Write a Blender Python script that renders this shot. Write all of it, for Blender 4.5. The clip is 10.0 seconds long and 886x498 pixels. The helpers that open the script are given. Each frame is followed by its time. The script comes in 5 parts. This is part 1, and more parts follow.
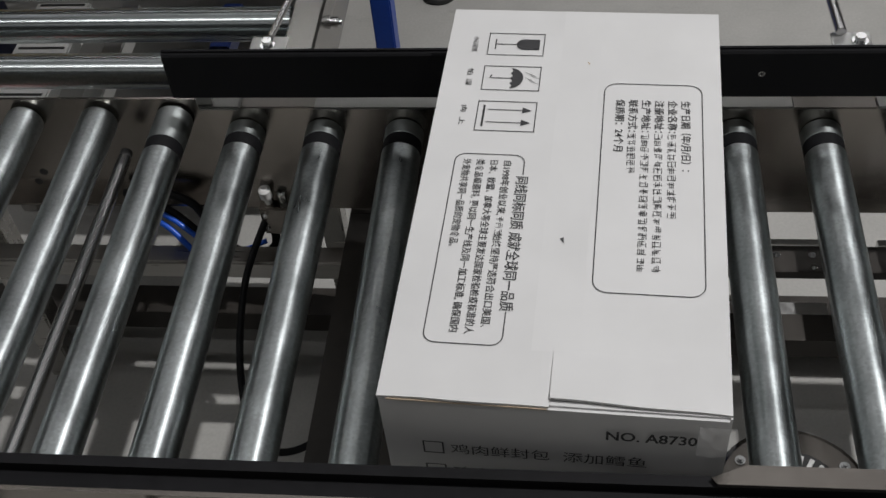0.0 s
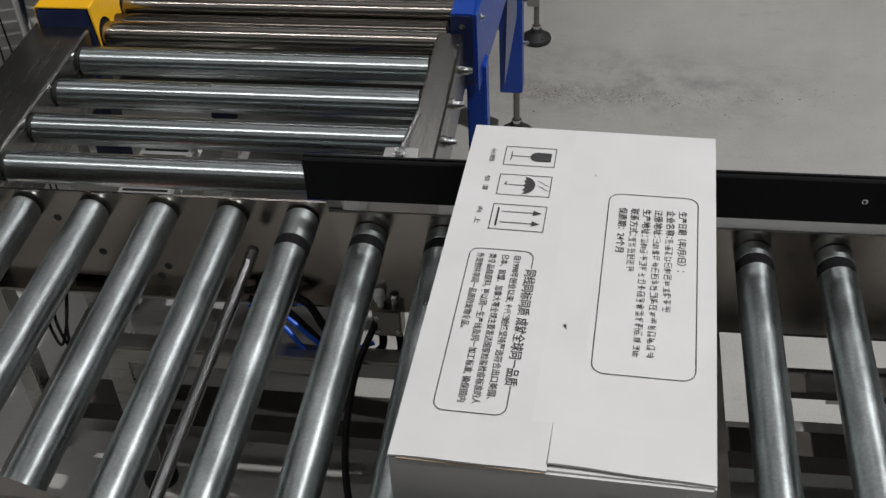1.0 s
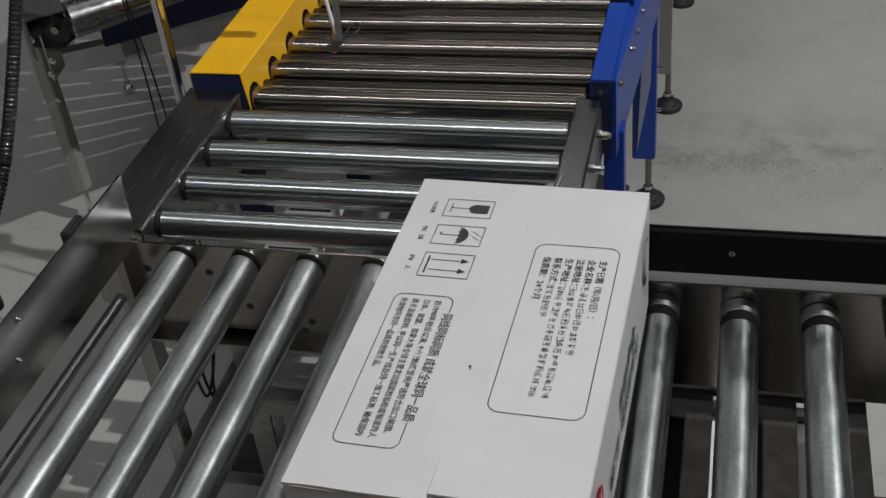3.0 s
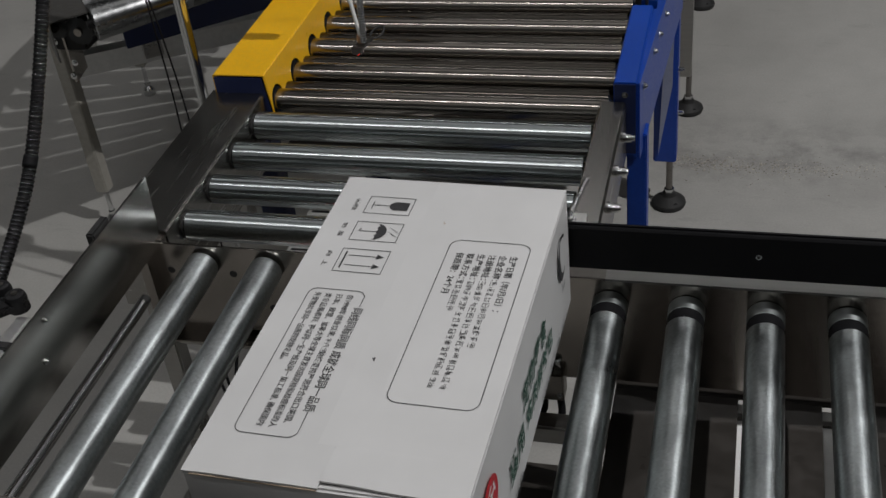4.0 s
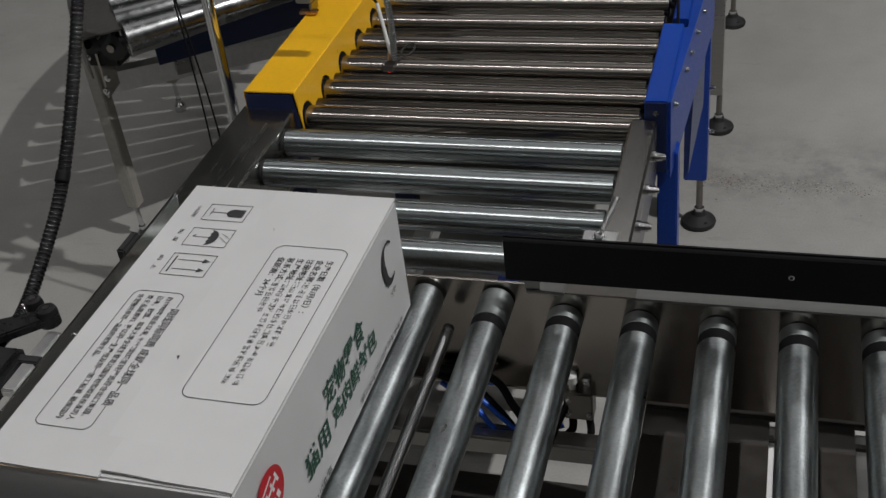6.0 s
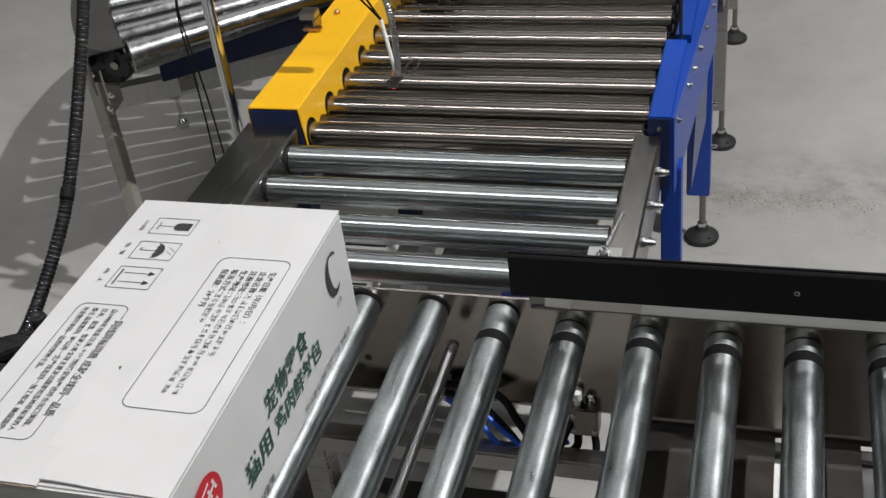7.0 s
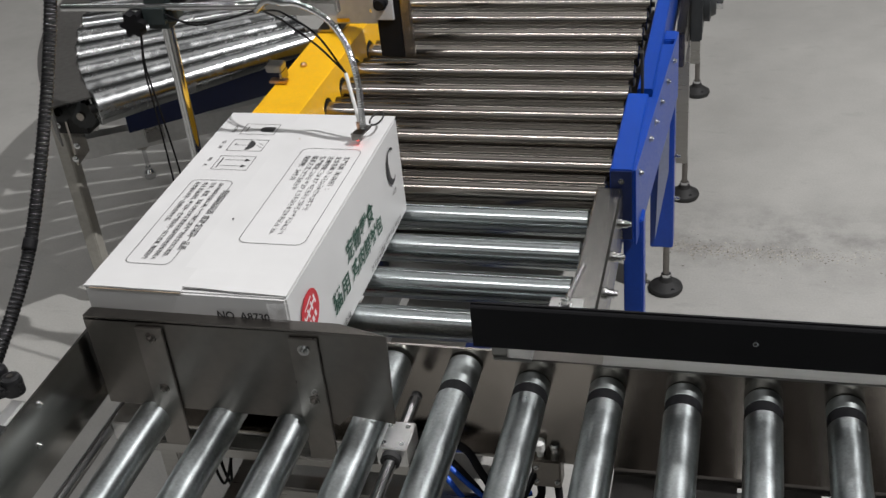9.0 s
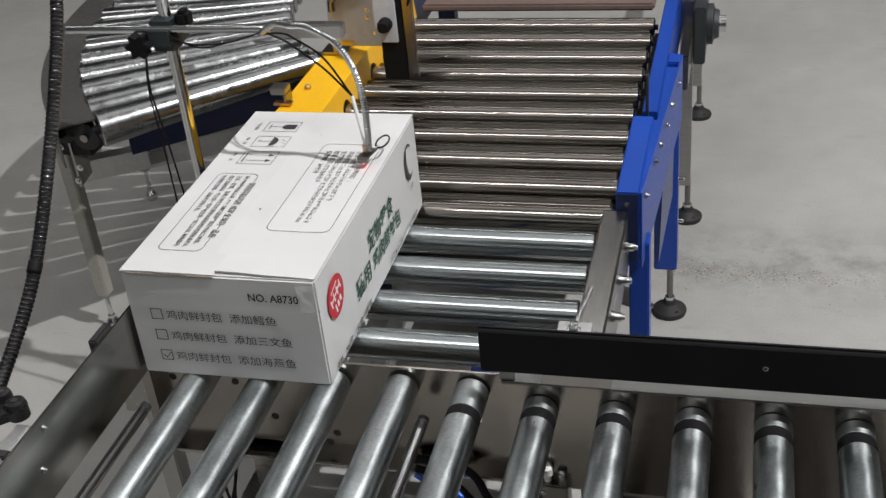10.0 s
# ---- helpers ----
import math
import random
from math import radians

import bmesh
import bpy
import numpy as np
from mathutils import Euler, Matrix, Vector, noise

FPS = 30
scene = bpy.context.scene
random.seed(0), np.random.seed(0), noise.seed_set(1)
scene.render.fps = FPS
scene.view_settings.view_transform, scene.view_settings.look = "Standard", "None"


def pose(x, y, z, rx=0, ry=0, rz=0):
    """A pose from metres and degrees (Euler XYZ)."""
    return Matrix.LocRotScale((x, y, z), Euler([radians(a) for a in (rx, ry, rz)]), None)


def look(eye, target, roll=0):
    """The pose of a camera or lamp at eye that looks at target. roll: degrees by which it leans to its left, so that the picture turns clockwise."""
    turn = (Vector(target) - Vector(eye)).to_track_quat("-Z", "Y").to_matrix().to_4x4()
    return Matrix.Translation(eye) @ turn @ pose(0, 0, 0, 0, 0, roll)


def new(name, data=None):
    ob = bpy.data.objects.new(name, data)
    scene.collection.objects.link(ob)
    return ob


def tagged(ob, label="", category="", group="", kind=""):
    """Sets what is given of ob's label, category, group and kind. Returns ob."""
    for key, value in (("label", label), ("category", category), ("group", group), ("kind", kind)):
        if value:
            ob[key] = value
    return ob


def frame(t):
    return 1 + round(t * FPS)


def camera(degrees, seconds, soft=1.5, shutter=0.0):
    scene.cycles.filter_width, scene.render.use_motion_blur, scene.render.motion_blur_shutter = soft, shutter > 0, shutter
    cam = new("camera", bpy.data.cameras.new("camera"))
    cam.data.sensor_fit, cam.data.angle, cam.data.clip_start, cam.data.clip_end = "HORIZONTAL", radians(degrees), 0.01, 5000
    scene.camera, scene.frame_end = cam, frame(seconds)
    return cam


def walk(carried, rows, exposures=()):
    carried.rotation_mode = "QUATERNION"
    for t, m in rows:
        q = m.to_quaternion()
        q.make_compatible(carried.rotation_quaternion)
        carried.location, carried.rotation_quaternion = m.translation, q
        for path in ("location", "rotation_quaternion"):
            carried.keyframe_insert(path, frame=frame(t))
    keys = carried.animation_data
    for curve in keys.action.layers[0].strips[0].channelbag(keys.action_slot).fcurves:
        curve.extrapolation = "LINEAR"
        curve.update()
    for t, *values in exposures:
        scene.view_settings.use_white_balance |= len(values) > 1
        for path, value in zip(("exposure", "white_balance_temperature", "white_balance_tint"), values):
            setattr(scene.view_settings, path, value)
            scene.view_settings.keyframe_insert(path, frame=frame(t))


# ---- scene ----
cam = camera(42.0, 10.0)
PATH = [
    (0, (0.85, -1.294, 1.873), (0.627, 0.03, 0.39), -6.4),
    (0.5, (0.786, -1.384, 1.888), (0.559, 0.058, 0.521), -4.5),
    (1, (0.718, -1.431, 1.894), (0.458, 0.077, 0.606), -3.5),
    (1.5, (0.694, -1.444, 1.892), (0.396, 0.111, 0.67), -4.0),
    (2, (0.69, -1.448, 1.9), (0.376, 0.128, 0.709), -4.6),
    (2.5, (0.687, -1.459, 1.902), (0.276, 0.096, 0.713), -5.8),
    (4, (0.662, -1.466, 1.904), (0.178, 0.077, 0.726), -6.9),
    (4.5, (0.661, -1.464, 1.902), (0.164, 0.077, 0.728), -6.9),
    (5, (0.659, -1.466, 1.905), (0.151, 0.078, 0.74), -6.9),
    (5.5, (0.658, -1.462, 1.903), (0.136, 0.083, 0.746), -7.1),
    (7, (0.651, -1.463, 1.905), (0.117, 0.1, 0.777), -7.4),
    (7.5, (0.649, -1.462, 1.907), (0.149, 0.121, 0.793), -6.7),
    (8, (0.656, -1.464, 1.909), (0.174, 0.139, 0.814), -6.5),
    (8.5, (0.663, -1.469, 1.912), (0.176, 0.142, 0.832), -6.6),
    (9, (0.664, -1.468, 1.91), (0.176, 0.156, 0.85), -6.2),
    (9.5, (0.66, -1.469, 1.912), (0.172, 0.167, 0.87), -6.1),
    (10, (0.647, -1.463, 1.911), (0.161, 0.181, 0.881), -6.0),
]
EXPOSURES = [(0, -1.1), (0.6, -1.02), (1.0, -0.9), (1.5, -0.69), (2.0, -0.98), (2.5, -1.04), (4.0, -1.38), (5.7, -1.38), (6.6, -0.62), (7.5, -0.38), (8.5, -0.42), (10, -0.34)]
walk(cam, [(t, look(e, a, r)) for t, e, a, r in PATH], EXPOSURES)

# The path is above: a phone held over a roller conveyor, which tilts up and pans after the carton.

# ---- light: a closed hall with ceiling lamps; the strongest stands to the right of the machine ----
world = bpy.data.worlds.new("hall_air")
world.use_nodes = True
world.node_tree.nodes["Background"].inputs[0].default_value = (0.75, 0.8, 0.85, 1)
world.node_tree.nodes["Background"].inputs[1].default_value = 0.02
scene.world = world

# None is in view: two follow shadows and highlights, the rest are added fill.
LAMPS = [  # place, aim, length, width, watts
    ((3.1, -0.25, 5.6), (0.0, 0.6, 0.5), 0.07, 0.07, 440),
    ((-1.3, -1.7, 6.2), (-1.3, -1.7, 0), 3.4, 0.16, 115),
    ((-0.5, -5.2, 6.2), (-0.5, -5.2, 0), 9.0, 2.0, 40),
    ((0.4, 2.2, 6.2), (0.4, 2.2, 0), 5.0, 2.4, 25),
    ((-5.5, 3.0, 6.2), (-5.5, 3.0, 0), 5.0, 0.6, 55),
    ((1.5, 6.5, 6.2), (1.5, 6.5, 0), 9.0, 0.5, 130),
    ((7.5, 6.5, 6.2), (7.5, 6.5, 0), 5.0, 0.5, 80),
]
for eye, aim, lx, ly, watts in LAMPS:
    data = bpy.data.lights.new("lamp_light", "AREA")
    data.shape, data.size, data.size_y, data.energy, data.color = "RECTANGLE", lx, ly, watts, (1.0, 0.985, 0.99)
    new("lamp_light", data).matrix_world = look(eye, aim)


# ---- materials ----
def material(name, base, rough=0.5, metal=0.0, grain=30.0, amount=0.12, bump=0.0, spec=0.5, stretch=(1, 1, 1), coarse=3.0, coarse_amount=0.12, rough_vary=0.1, emit=None, coat=0.0, scratch=0.0, turned="", spangle=0.0, aniso=0.6):
    m = bpy.data.materials.new(name)
    m.use_nodes = True
    nt = m.node_tree
    n, l = nt.nodes, nt.links
    b = n["Principled BSDF"]
    b.inputs["Metallic"].default_value = metal
    b.inputs["Specular IOR Level"].default_value = spec
    b.inputs["Coat Weight"].default_value = coat
    tc = n.new("ShaderNodeTexCoord")
    info = n.new("ShaderNodeObjectInfo")
    mp = n.new("ShaderNodeMapping")
    mp.inputs["Scale"].default_value = stretch
    l.new(tc.outputs["Object"], mp.inputs["Vector"])
    shift = n.new("ShaderNodeVectorMath")
    shift.operation = "ADD"
    mul = n.new("ShaderNodeMath")
    mul.operation = "MULTIPLY"
    mul.inputs[1].default_value = 37.0
    l.new(info.outputs["Random"], mul.inputs[0])
    l.new(mp.outputs[0], shift.inputs[0])
    l.new(mul.outputs[0], shift.inputs[1])
    fine, big = n.new("ShaderNodeTexNoise"), n.new("ShaderNodeTexNoise")
    fine.inputs["Scale"].default_value, fine.inputs["Detail"].default_value = grain, 6
    big.inputs["Scale"].default_value, big.inputs["Detail"].default_value = coarse, 4
    for t in (fine, big):
        l.new(shift.outputs[0], t.inputs["Vector"])

    def ranged(src, lo, hi, a=0.3, z=0.7):
        r = n.new("ShaderNodeMapRange")
        r.inputs["From Min"].default_value, r.inputs["From Max"].default_value = a, z
        r.inputs["To Min"].default_value, r.inputs["To Max"].default_value = lo, hi
        l.new(src, r.inputs["Value"])
        return r.outputs["Result"]

    def times(a, c):
        x = n.new("ShaderNodeMath")
        x.operation = "MULTIPLY"
        l.new(a, x.inputs[0])
        l.new(c, x.inputs[1])
        return x.outputs[0]

    value = times(ranged(fine.outputs["Fac"], 1 - amount, 1 + amount), ranged(big.outputs["Fac"], 1 - coarse_amount, 1 + coarse_amount))
    if spangle:
        # small crystals of the zinc skin
        cell = n.new("ShaderNodeTexVoronoi")
        cell.inputs["Scale"].default_value = 240
        l.new(tc.outputs["Object"], cell.inputs["Vector"])
        sep = n.new("ShaderNodeSeparateColor")
        l.new(cell.outputs["Color"], sep.inputs[0])
        value = times(value, ranged(sep.outputs[0], 1 - spangle, 1 + spangle, 0, 1))
    col = n.new("ShaderNodeVectorMath")
    col.operation = "SCALE"
    col.inputs[0].default_value = base
    l.new(value, col.inputs["Scale"])
    l.new(col.outputs[0], b.inputs["Base Color"])
    ro = n.new("ShaderNodeMath")
    ro.operation = "ADD"
    l.new(ranged(fine.outputs["Fac"], rough - rough_vary, rough + rough_vary), ro.inputs[0])
    l.new(ranged(big.outputs["Fac"], -rough_vary * 0.6, rough_vary * 0.6), ro.inputs[1])
    ro.use_clamp = True
    last = ro.outputs[0]
    if scratch:
        # scuffs: sparse pale patches that are rougher than the polished skin
        sc = n.new("ShaderNodeTexNoise")
        sc.inputs["Scale"].default_value, sc.inputs["Detail"].default_value, sc.inputs["Roughness"].default_value = 14, 8, 0.75
        l.new(shift.outputs[0], sc.inputs["Vector"])
        add = n.new("ShaderNodeMath")
        add.operation = "ADD"
        l.new(last, add.inputs[0])
        l.new(ranged(sc.outputs["Fac"], 0, scratch, 0.55, 0.75), add.inputs[1])
        last = add.outputs[0]
    l.new(last, b.inputs["Roughness"])
    if bump:
        bp = n.new("ShaderNodeBump")
        bp.inputs["Strength"].default_value, bp.inputs["Distance"].default_value = bump, 0.002
        l.new(fine.outputs["Fac"], bp.inputs["Height"])
        l.new(bp.outputs[0], b.inputs["Normal"])
    if turned:
        # lathe marks run round the axis, so highlights stretch along it
        tg = n.new("ShaderNodeTangent")
        tg.direction_type, tg.axis = "RADIAL", turned
        l.new(tg.outputs[0], b.inputs["Tangent"])
        b.inputs["Anisotropic"].default_value, b.inputs["Anisotropic Rotation"].default_value = aniso, 0.25
    if emit:
        b.inputs["Emission Color"].default_value = (*emit[:3], 1)
        b.inputs["Emission Strength"].default_value = emit[3]
    return m


ZINC = material("zinc_plated_steel", (0.45, 0.485, 0.488), 0.35, 1, 60, 0.10, 0.006, stretch=(1, 0.3, 1), coarse=20, coarse_amount=0.30, rough_vary=0.06, scratch=0.12, turned="Y", spangle=0.10, aniso=0.7)
CHROME = material("polished_steel", (0.66, 0.67, 0.67), 0.14, 1, 50, 0.05, 0.01, coarse=6, rough_vary=0.04)
ROLLER_STEEL = material("worn_machine_roller", (0.29, 0.268, 0.241), 0.19, 1, 110, 0.09, 0.0, stretch=(0.003, 1, 1), coarse=35, coarse_amount=0.10, rough_vary=0.02)
GAP_STEEL = material("dark_gap_filler", (0.12, 0.108, 0.095), 0.24, 1, 140, 0.25, 0.0, stretch=(0.003, 1, 1), coarse=45, coarse_amount=0.2, rough_vary=0.04)
STAINLESS = material("brushed_stainless", (0.42, 0.41, 0.39), 0.30, 1, 120, 0.05, 0.0, stretch=(0.06, 1, 1), coarse=3, coarse_amount=0.04, rough_vary=0.03)
STAINLESS_LONG = material("brushed_stainless_lengthwise", (0.40, 0.39, 0.37), 0.26, 1, 120, 0.03, 0.0, stretch=(1, 0.05, 1), coarse=3, coarse_amount=0.06, rough_vary=0.02)
PLATE = material("dull_steel_plate", (0.32, 0.295, 0.27), 0.22, 1, 60, 0.04, 0.0, coarse=4, coarse_amount=0.06, rough_vary=0.03)
SHEET = material("grey_zinc_sheet", (0.56, 0.57, 0.59), 0.6, 0, 60, 0.06, 0.0, coarse=6, spec=0.35)
DARK_SHEET = material("dark_cover_and_shade", (0.05, 0.045, 0.04), 0.4, 0.3, 40, 0.12, 0.0, coarse=4, coarse_amount=0.2)
ALU = material("bare_aluminium", (0.72, 0.72, 0.71), 0.38, 1, 80, 0.06, 0.02, rough_vary=0.06)
DULL = material("dull_dark_steel", (0.19, 0.178, 0.165), 0.33, 1, 60, 0.05, 0.0, coarse=5, coarse_amount=0.08, rough_vary=0.04, scratch=0.08)
STRAP = material("dark_steel_strap", (0.24, 0.225, 0.21), 0.32, 1, 60, 0.06, 0.0, coarse=6, coarse_amount=0.12, rough_vary=0.05)
FLANGE = material("brushed_silver_flange", (0.27, 0.27, 0.262), 0.38, 1, 90, 0.10, 0.0, stretch=(0.05, 1, 1), coarse=5, coarse_amount=0.08, rough_vary=0.05)
BLACK = material("black_plastic", (0.007, 0.007, 0.008), 0.6, 0, 60, 0.2, 0.02, rough_vary=0.06, spec=0.18)
CONDUIT = material("glossy_dark_conduit", (0.12, 0.12, 0.125), 0.13, 1, 60, 0.1, 0.0, rough_vary=0.04)
RIM_DARK = material("dark_grey_casting", (0.025, 0.028, 0.03), 0.45, 0, 60, 0.15, 0.03)
LEG_PAINT = material("warm_grey_paint", (0.36, 0.345, 0.305), 0.45, 0, 90, 0.08, 0.0, coarse=5)
RUBBER = material("black_rubber", (0.02, 0.02, 0.02), 0.7, 0, 60, 0.2, 0.05)
BLUE = material("blue_paint", (0.005, 0.05, 0.33), 0.38, 0, 160, 0.08, 0.06, coarse=4, rough_vary=0.06)
GLARE_BLUE = material("glare_blue_paint", (0.30, 0.33, 0.46), 0.4, 0, 120, 0.06, 0.0)
NAVY = material("dark_and_shaded_blue_paint", (0.006, 0.014, 0.065), 0.42, 0, 120, 0.1, 0.05)
YELLOW = material("yellow_paint", (0.90, 0.49, 0.010), 0.4, 0, 140, 0.05, 0.05, coarse=5, coarse_amount=0.06)
CARTON = material("white_coated_cardboard", (0.61, 0.61, 0.605), 0.48, 0, 14, 0.025, 0.015, coarse=4, coarse_amount=0.035, rough_vary=0.08)
KRAFT = material("cardboard_edge", (0.42, 0.34, 0.25), 0.8, 0, 90, 0.12)
TAPE = material("clear_tape", (0.615, 0.615, 0.61), 0.36, 0, 14, 0.02, 0.01, coarse=4, coarse_amount=0.03, rough_vary=0.07)
INK = material("black_ink", (0.035, 0.035, 0.037), 0.6, 0, 200, 0.25)
GREEN_INK = material("dark_green_ink", (0.03, 0.085, 0.06), 0.6, 0, 200, 0.35)
RED_INK = material("red_ink", (0.55, 0.02, 0.03), 0.5, 0, 120, 0.08)
WHITE_INK = material("unprinted_white", (0.8, 0.78, 0.77), 0.5, 0, 120, 0.03)
STOP_STEEL = material("scuffed_stainless_plate", (0.46, 0.45, 0.43), 0.22, 1, 90, 0.05, 0.0, stretch=(1, 0.08, 1), coarse=5, coarse_amount=0.10, rough_vary=0.04)


def concrete():
    """Sealed concrete: cloudy patches, fine speckle, scuffs, and a dusty smear along one joint."""
    m = bpy.data.materials.new("sealed_concrete")
    m.use_nodes = True
    nt = m.node_tree
    n, l = nt.nodes, nt.links
    b = n["Principled BSDF"]
    tc = n.new("ShaderNodeTexCoord")

    def noise(scale, detail, rough, stretch=(1, 1, 1), turn=0.0):
        mp, t = n.new("ShaderNodeMapping"), n.new("ShaderNodeTexNoise")
        mp.inputs["Scale"].default_value, mp.inputs["Rotation"].default_value = stretch, (0, 0, turn)
        t.inputs["Scale"].default_value, t.inputs["Detail"].default_value, t.inputs["Roughness"].default_value = scale, detail, rough
        l.new(tc.outputs["Object"], mp.inputs["Vector"])
        l.new(mp.outputs[0], t.inputs["Vector"])
        return t.outputs["Fac"]

    def spread(src, a, z, lo, hi):
        r = n.new("ShaderNodeMapRange")
        for key, v in (("From Min", a), ("From Max", z), ("To Min", lo), ("To Max", hi)):
            r.inputs[key].default_value = v
        l.new(src, r.inputs["Value"])
        return r.outputs["Result"]

    def sums(kind, a, c):
        x = n.new("ShaderNodeMath")
        x.operation = kind
        for k, v in enumerate((a, c)):
            if isinstance(v, float):
                x.inputs[k].default_value = v
            else:
                l.new(v, x.inputs[k])
        return x.outputs[0]

    value = sums("MULTIPLY", spread(noise(1.1, 4, 0.55), 0.3, 0.7, 0.88, 1.10), spread(noise(9, 5, 0.6), 0.3, 0.7, 0.95, 1.05))
    value = sums("MULTIPLY", value, spread(noise(160, 2, 0.5), 0.3, 0.7, 0.95, 1.05))
    value = sums("MULTIPLY", value, spread(noise(5, 8, 0.72, (1, 2.6, 1), 0.5), 0.58, 0.74, 1.0, 0.80))
    # the smear: a band along the joint, broken up by patches
    sep = n.new("ShaderNodeSeparateXYZ")
    l.new(tc.outputs["Object"], sep.inputs[0])
    off = sums("ABSOLUTE", sums("ADD", sep.outputs["Y"], -1.60), 0.0)
    band = spread(off, 0.02, 0.26, 1.0, 0.0)
    reach = spread(sums("ABSOLUTE", sums("ADD", sep.outputs["X"], -0.75), 0.0), 0.15, 0.75, 1.0, 0.0)
    smear = sums("MULTIPLY", sums("MULTIPLY", band, reach), spread(noise(7, 7, 0.7), 0.42, 0.66, 0.0, 1.0))
    value = sums("MULTIPLY", value, spread(smear, 0.0, 1.0, 1.0, 0.55))
    col = n.new("ShaderNodeVectorMath")
    col.operation = "SCALE"
    col.inputs[0].default_value = (0.40, 0.394, 0.372)
    l.new(value, col.inputs["Scale"])
    l.new(col.outputs[0], b.inputs["Base Color"])
    l.new(spread(noise(3, 6, 0.6), 0.3, 0.7, 0.38, 0.58), b.inputs["Roughness"])
    return m


def crumbs():
    """Grit of mixed tones, from dark brown to pale cement."""
    m = bpy.data.materials.new("grit")
    m.use_nodes = True
    n, l = m.node_tree.nodes, m.node_tree.links
    geo, ramp = n.new("ShaderNodeNewGeometry"), n.new("ShaderNodeValToRGB")
    ramp.color_ramp.elements[0].color, ramp.color_ramp.elements[1].color = (0.10, 0.09, 0.07, 1), (0.58, 0.54, 0.46, 1)
    l.new(geo.outputs["Random Per Island"], ramp.inputs["Fac"])
    l.new(ramp.outputs["Color"], n["Principled BSDF"].inputs["Base Color"])
    n["Principled BSDF"].inputs["Roughness"].default_value = 0.9
    return m


CONCRETE, CRUMB = concrete(), crumbs()
WALL = material("painted_hall_wall", (0.62, 0.63, 0.62), 0.7, 0, 8, 0.04, coarse=0.6, coarse_amount=0.06)
CEILING = material("grey_roof_sheet", (0.22, 0.23, 0.24), 0.7, 0, 6, 0.06, coarse=0.5)
GREENISH = material("dark_clamp_plastic", (0.02, 0.03, 0.03), 0.5, 0, 60, 0.15)
CONE = material("tapered_roller_steel", (0.40, 0.41, 0.41), 0.24, 1, 50, 0.08, 0.0, coarse=9, coarse_amount=0.16, rough_vary=0.05, scratch=0.10)
ROD = material("ground_steel_rod", (0.50, 0.50, 0.50), 0.25, 1, 90, 0.05, 0.0, stretch=(1, 0.03, 1), rough_vary=0.03)
BELT = material("brown_belt", (0.15, 0.105, 0.09), 0.6, 0, 60, 0.12)
COPPER = material("tinned_copper", (0.62, 0.40, 0.27), 0.35, 1, 60, 0.1)
BLUE_HOSE = material("blue_hose", (0.01, 0.09, 0.55), 0.35, 0, 60, 0.08)
WHITE_PLASTIC = material("white_plastic", (0.78, 0.78, 0.76), 0.4, 0, 60, 0.04)
RED_GLOW = material("sensor_diode", (0.6, 0.02, 0.01), 0.4, emit=(1, 0.03, 0.02, 9.0))
LAMP_GLASS = material("lamp_housing", (0.7, 0.7, 0.7), 0.5)


# ---- mesh helpers ----
def block(bm, x0, x1, y0, y1, z0, z1, bevel=0.0):
    v = [bm.verts.new(p) for p in ((x0, y0, z0), (x1, y0, z0), (x1, y1, z0), (x0, y1, z0), (x0, y0, z1), (x1, y0, z1), (x1, y1, z1), (x0, y1, z1))]
    f = [bm.faces.new([v[i] for i in q]) for q in ((3, 2, 1, 0), (4, 5, 6, 7), (0, 1, 5, 4), (1, 2, 6, 5), (2, 3, 7, 6), (3, 0, 4, 7))]
    if bevel:
        edges = {e for q in f for e in q.edges}
        bmesh.ops.bevel(bm, geom=list(edges), offset=bevel, segments=2, affect="EDGES", clamp_overlap=True)
    return bm


def lathe(bm, p0, p1, stations, seg=24):
    """Rings of given radius at fractions of the way from p0 to p1, closed at both ends."""
    p0, p1 = Vector(p0), Vector(p1)
    turn = (p1 - p0).to_track_quat("Z", "Y").to_matrix()
    length = (p1 - p0).length

    def ring(at, r):
        c = p0.lerp(p1, at)
        return [bm.verts.new(c + turn @ Vector((r * math.cos(a), r * math.sin(a), 0))) for a in (2 * math.pi * i / seg for i in range(seg))]

    # edges stay crisp where the outline bends sharply and round both ends
    rings = [ring(at, r) for at, r in stations]
    slopes = [math.atan2(b[1] - a[1], (b[0] - a[0]) * length) for a, b in zip(stations, stations[1:])]
    for a, b in zip(rings, rings[1:]):
        for i in range(seg):
            bm.faces.new((a[i], a[(i + 1) % seg], b[(i + 1) % seg], b[i])).smooth = True
    bm.faces.new(rings[0][::-1])
    bm.faces.new(rings[-1])
    for k, q in enumerate(rings):
        if k in (0, len(rings) - 1) or abs(slopes[k] - slopes[k - 1]) > 0.3:
            for i in range(seg):
                bm.edges.get((q[i], q[(i + 1) % seg])).smooth = False
    return bm


def rod(bm, p0, p1, r, seg=20, chamfer=0.0):
    if chamfer:
        k = chamfer / (Vector(p1) - Vector(p0)).length
        return lathe(bm, p0, p1, [(0, r - chamfer), (k, r), (1 - k, r), (1, r - chamfer)], seg)
    return lathe(bm, p0, p1, [(0, r), (1, r)], seg)


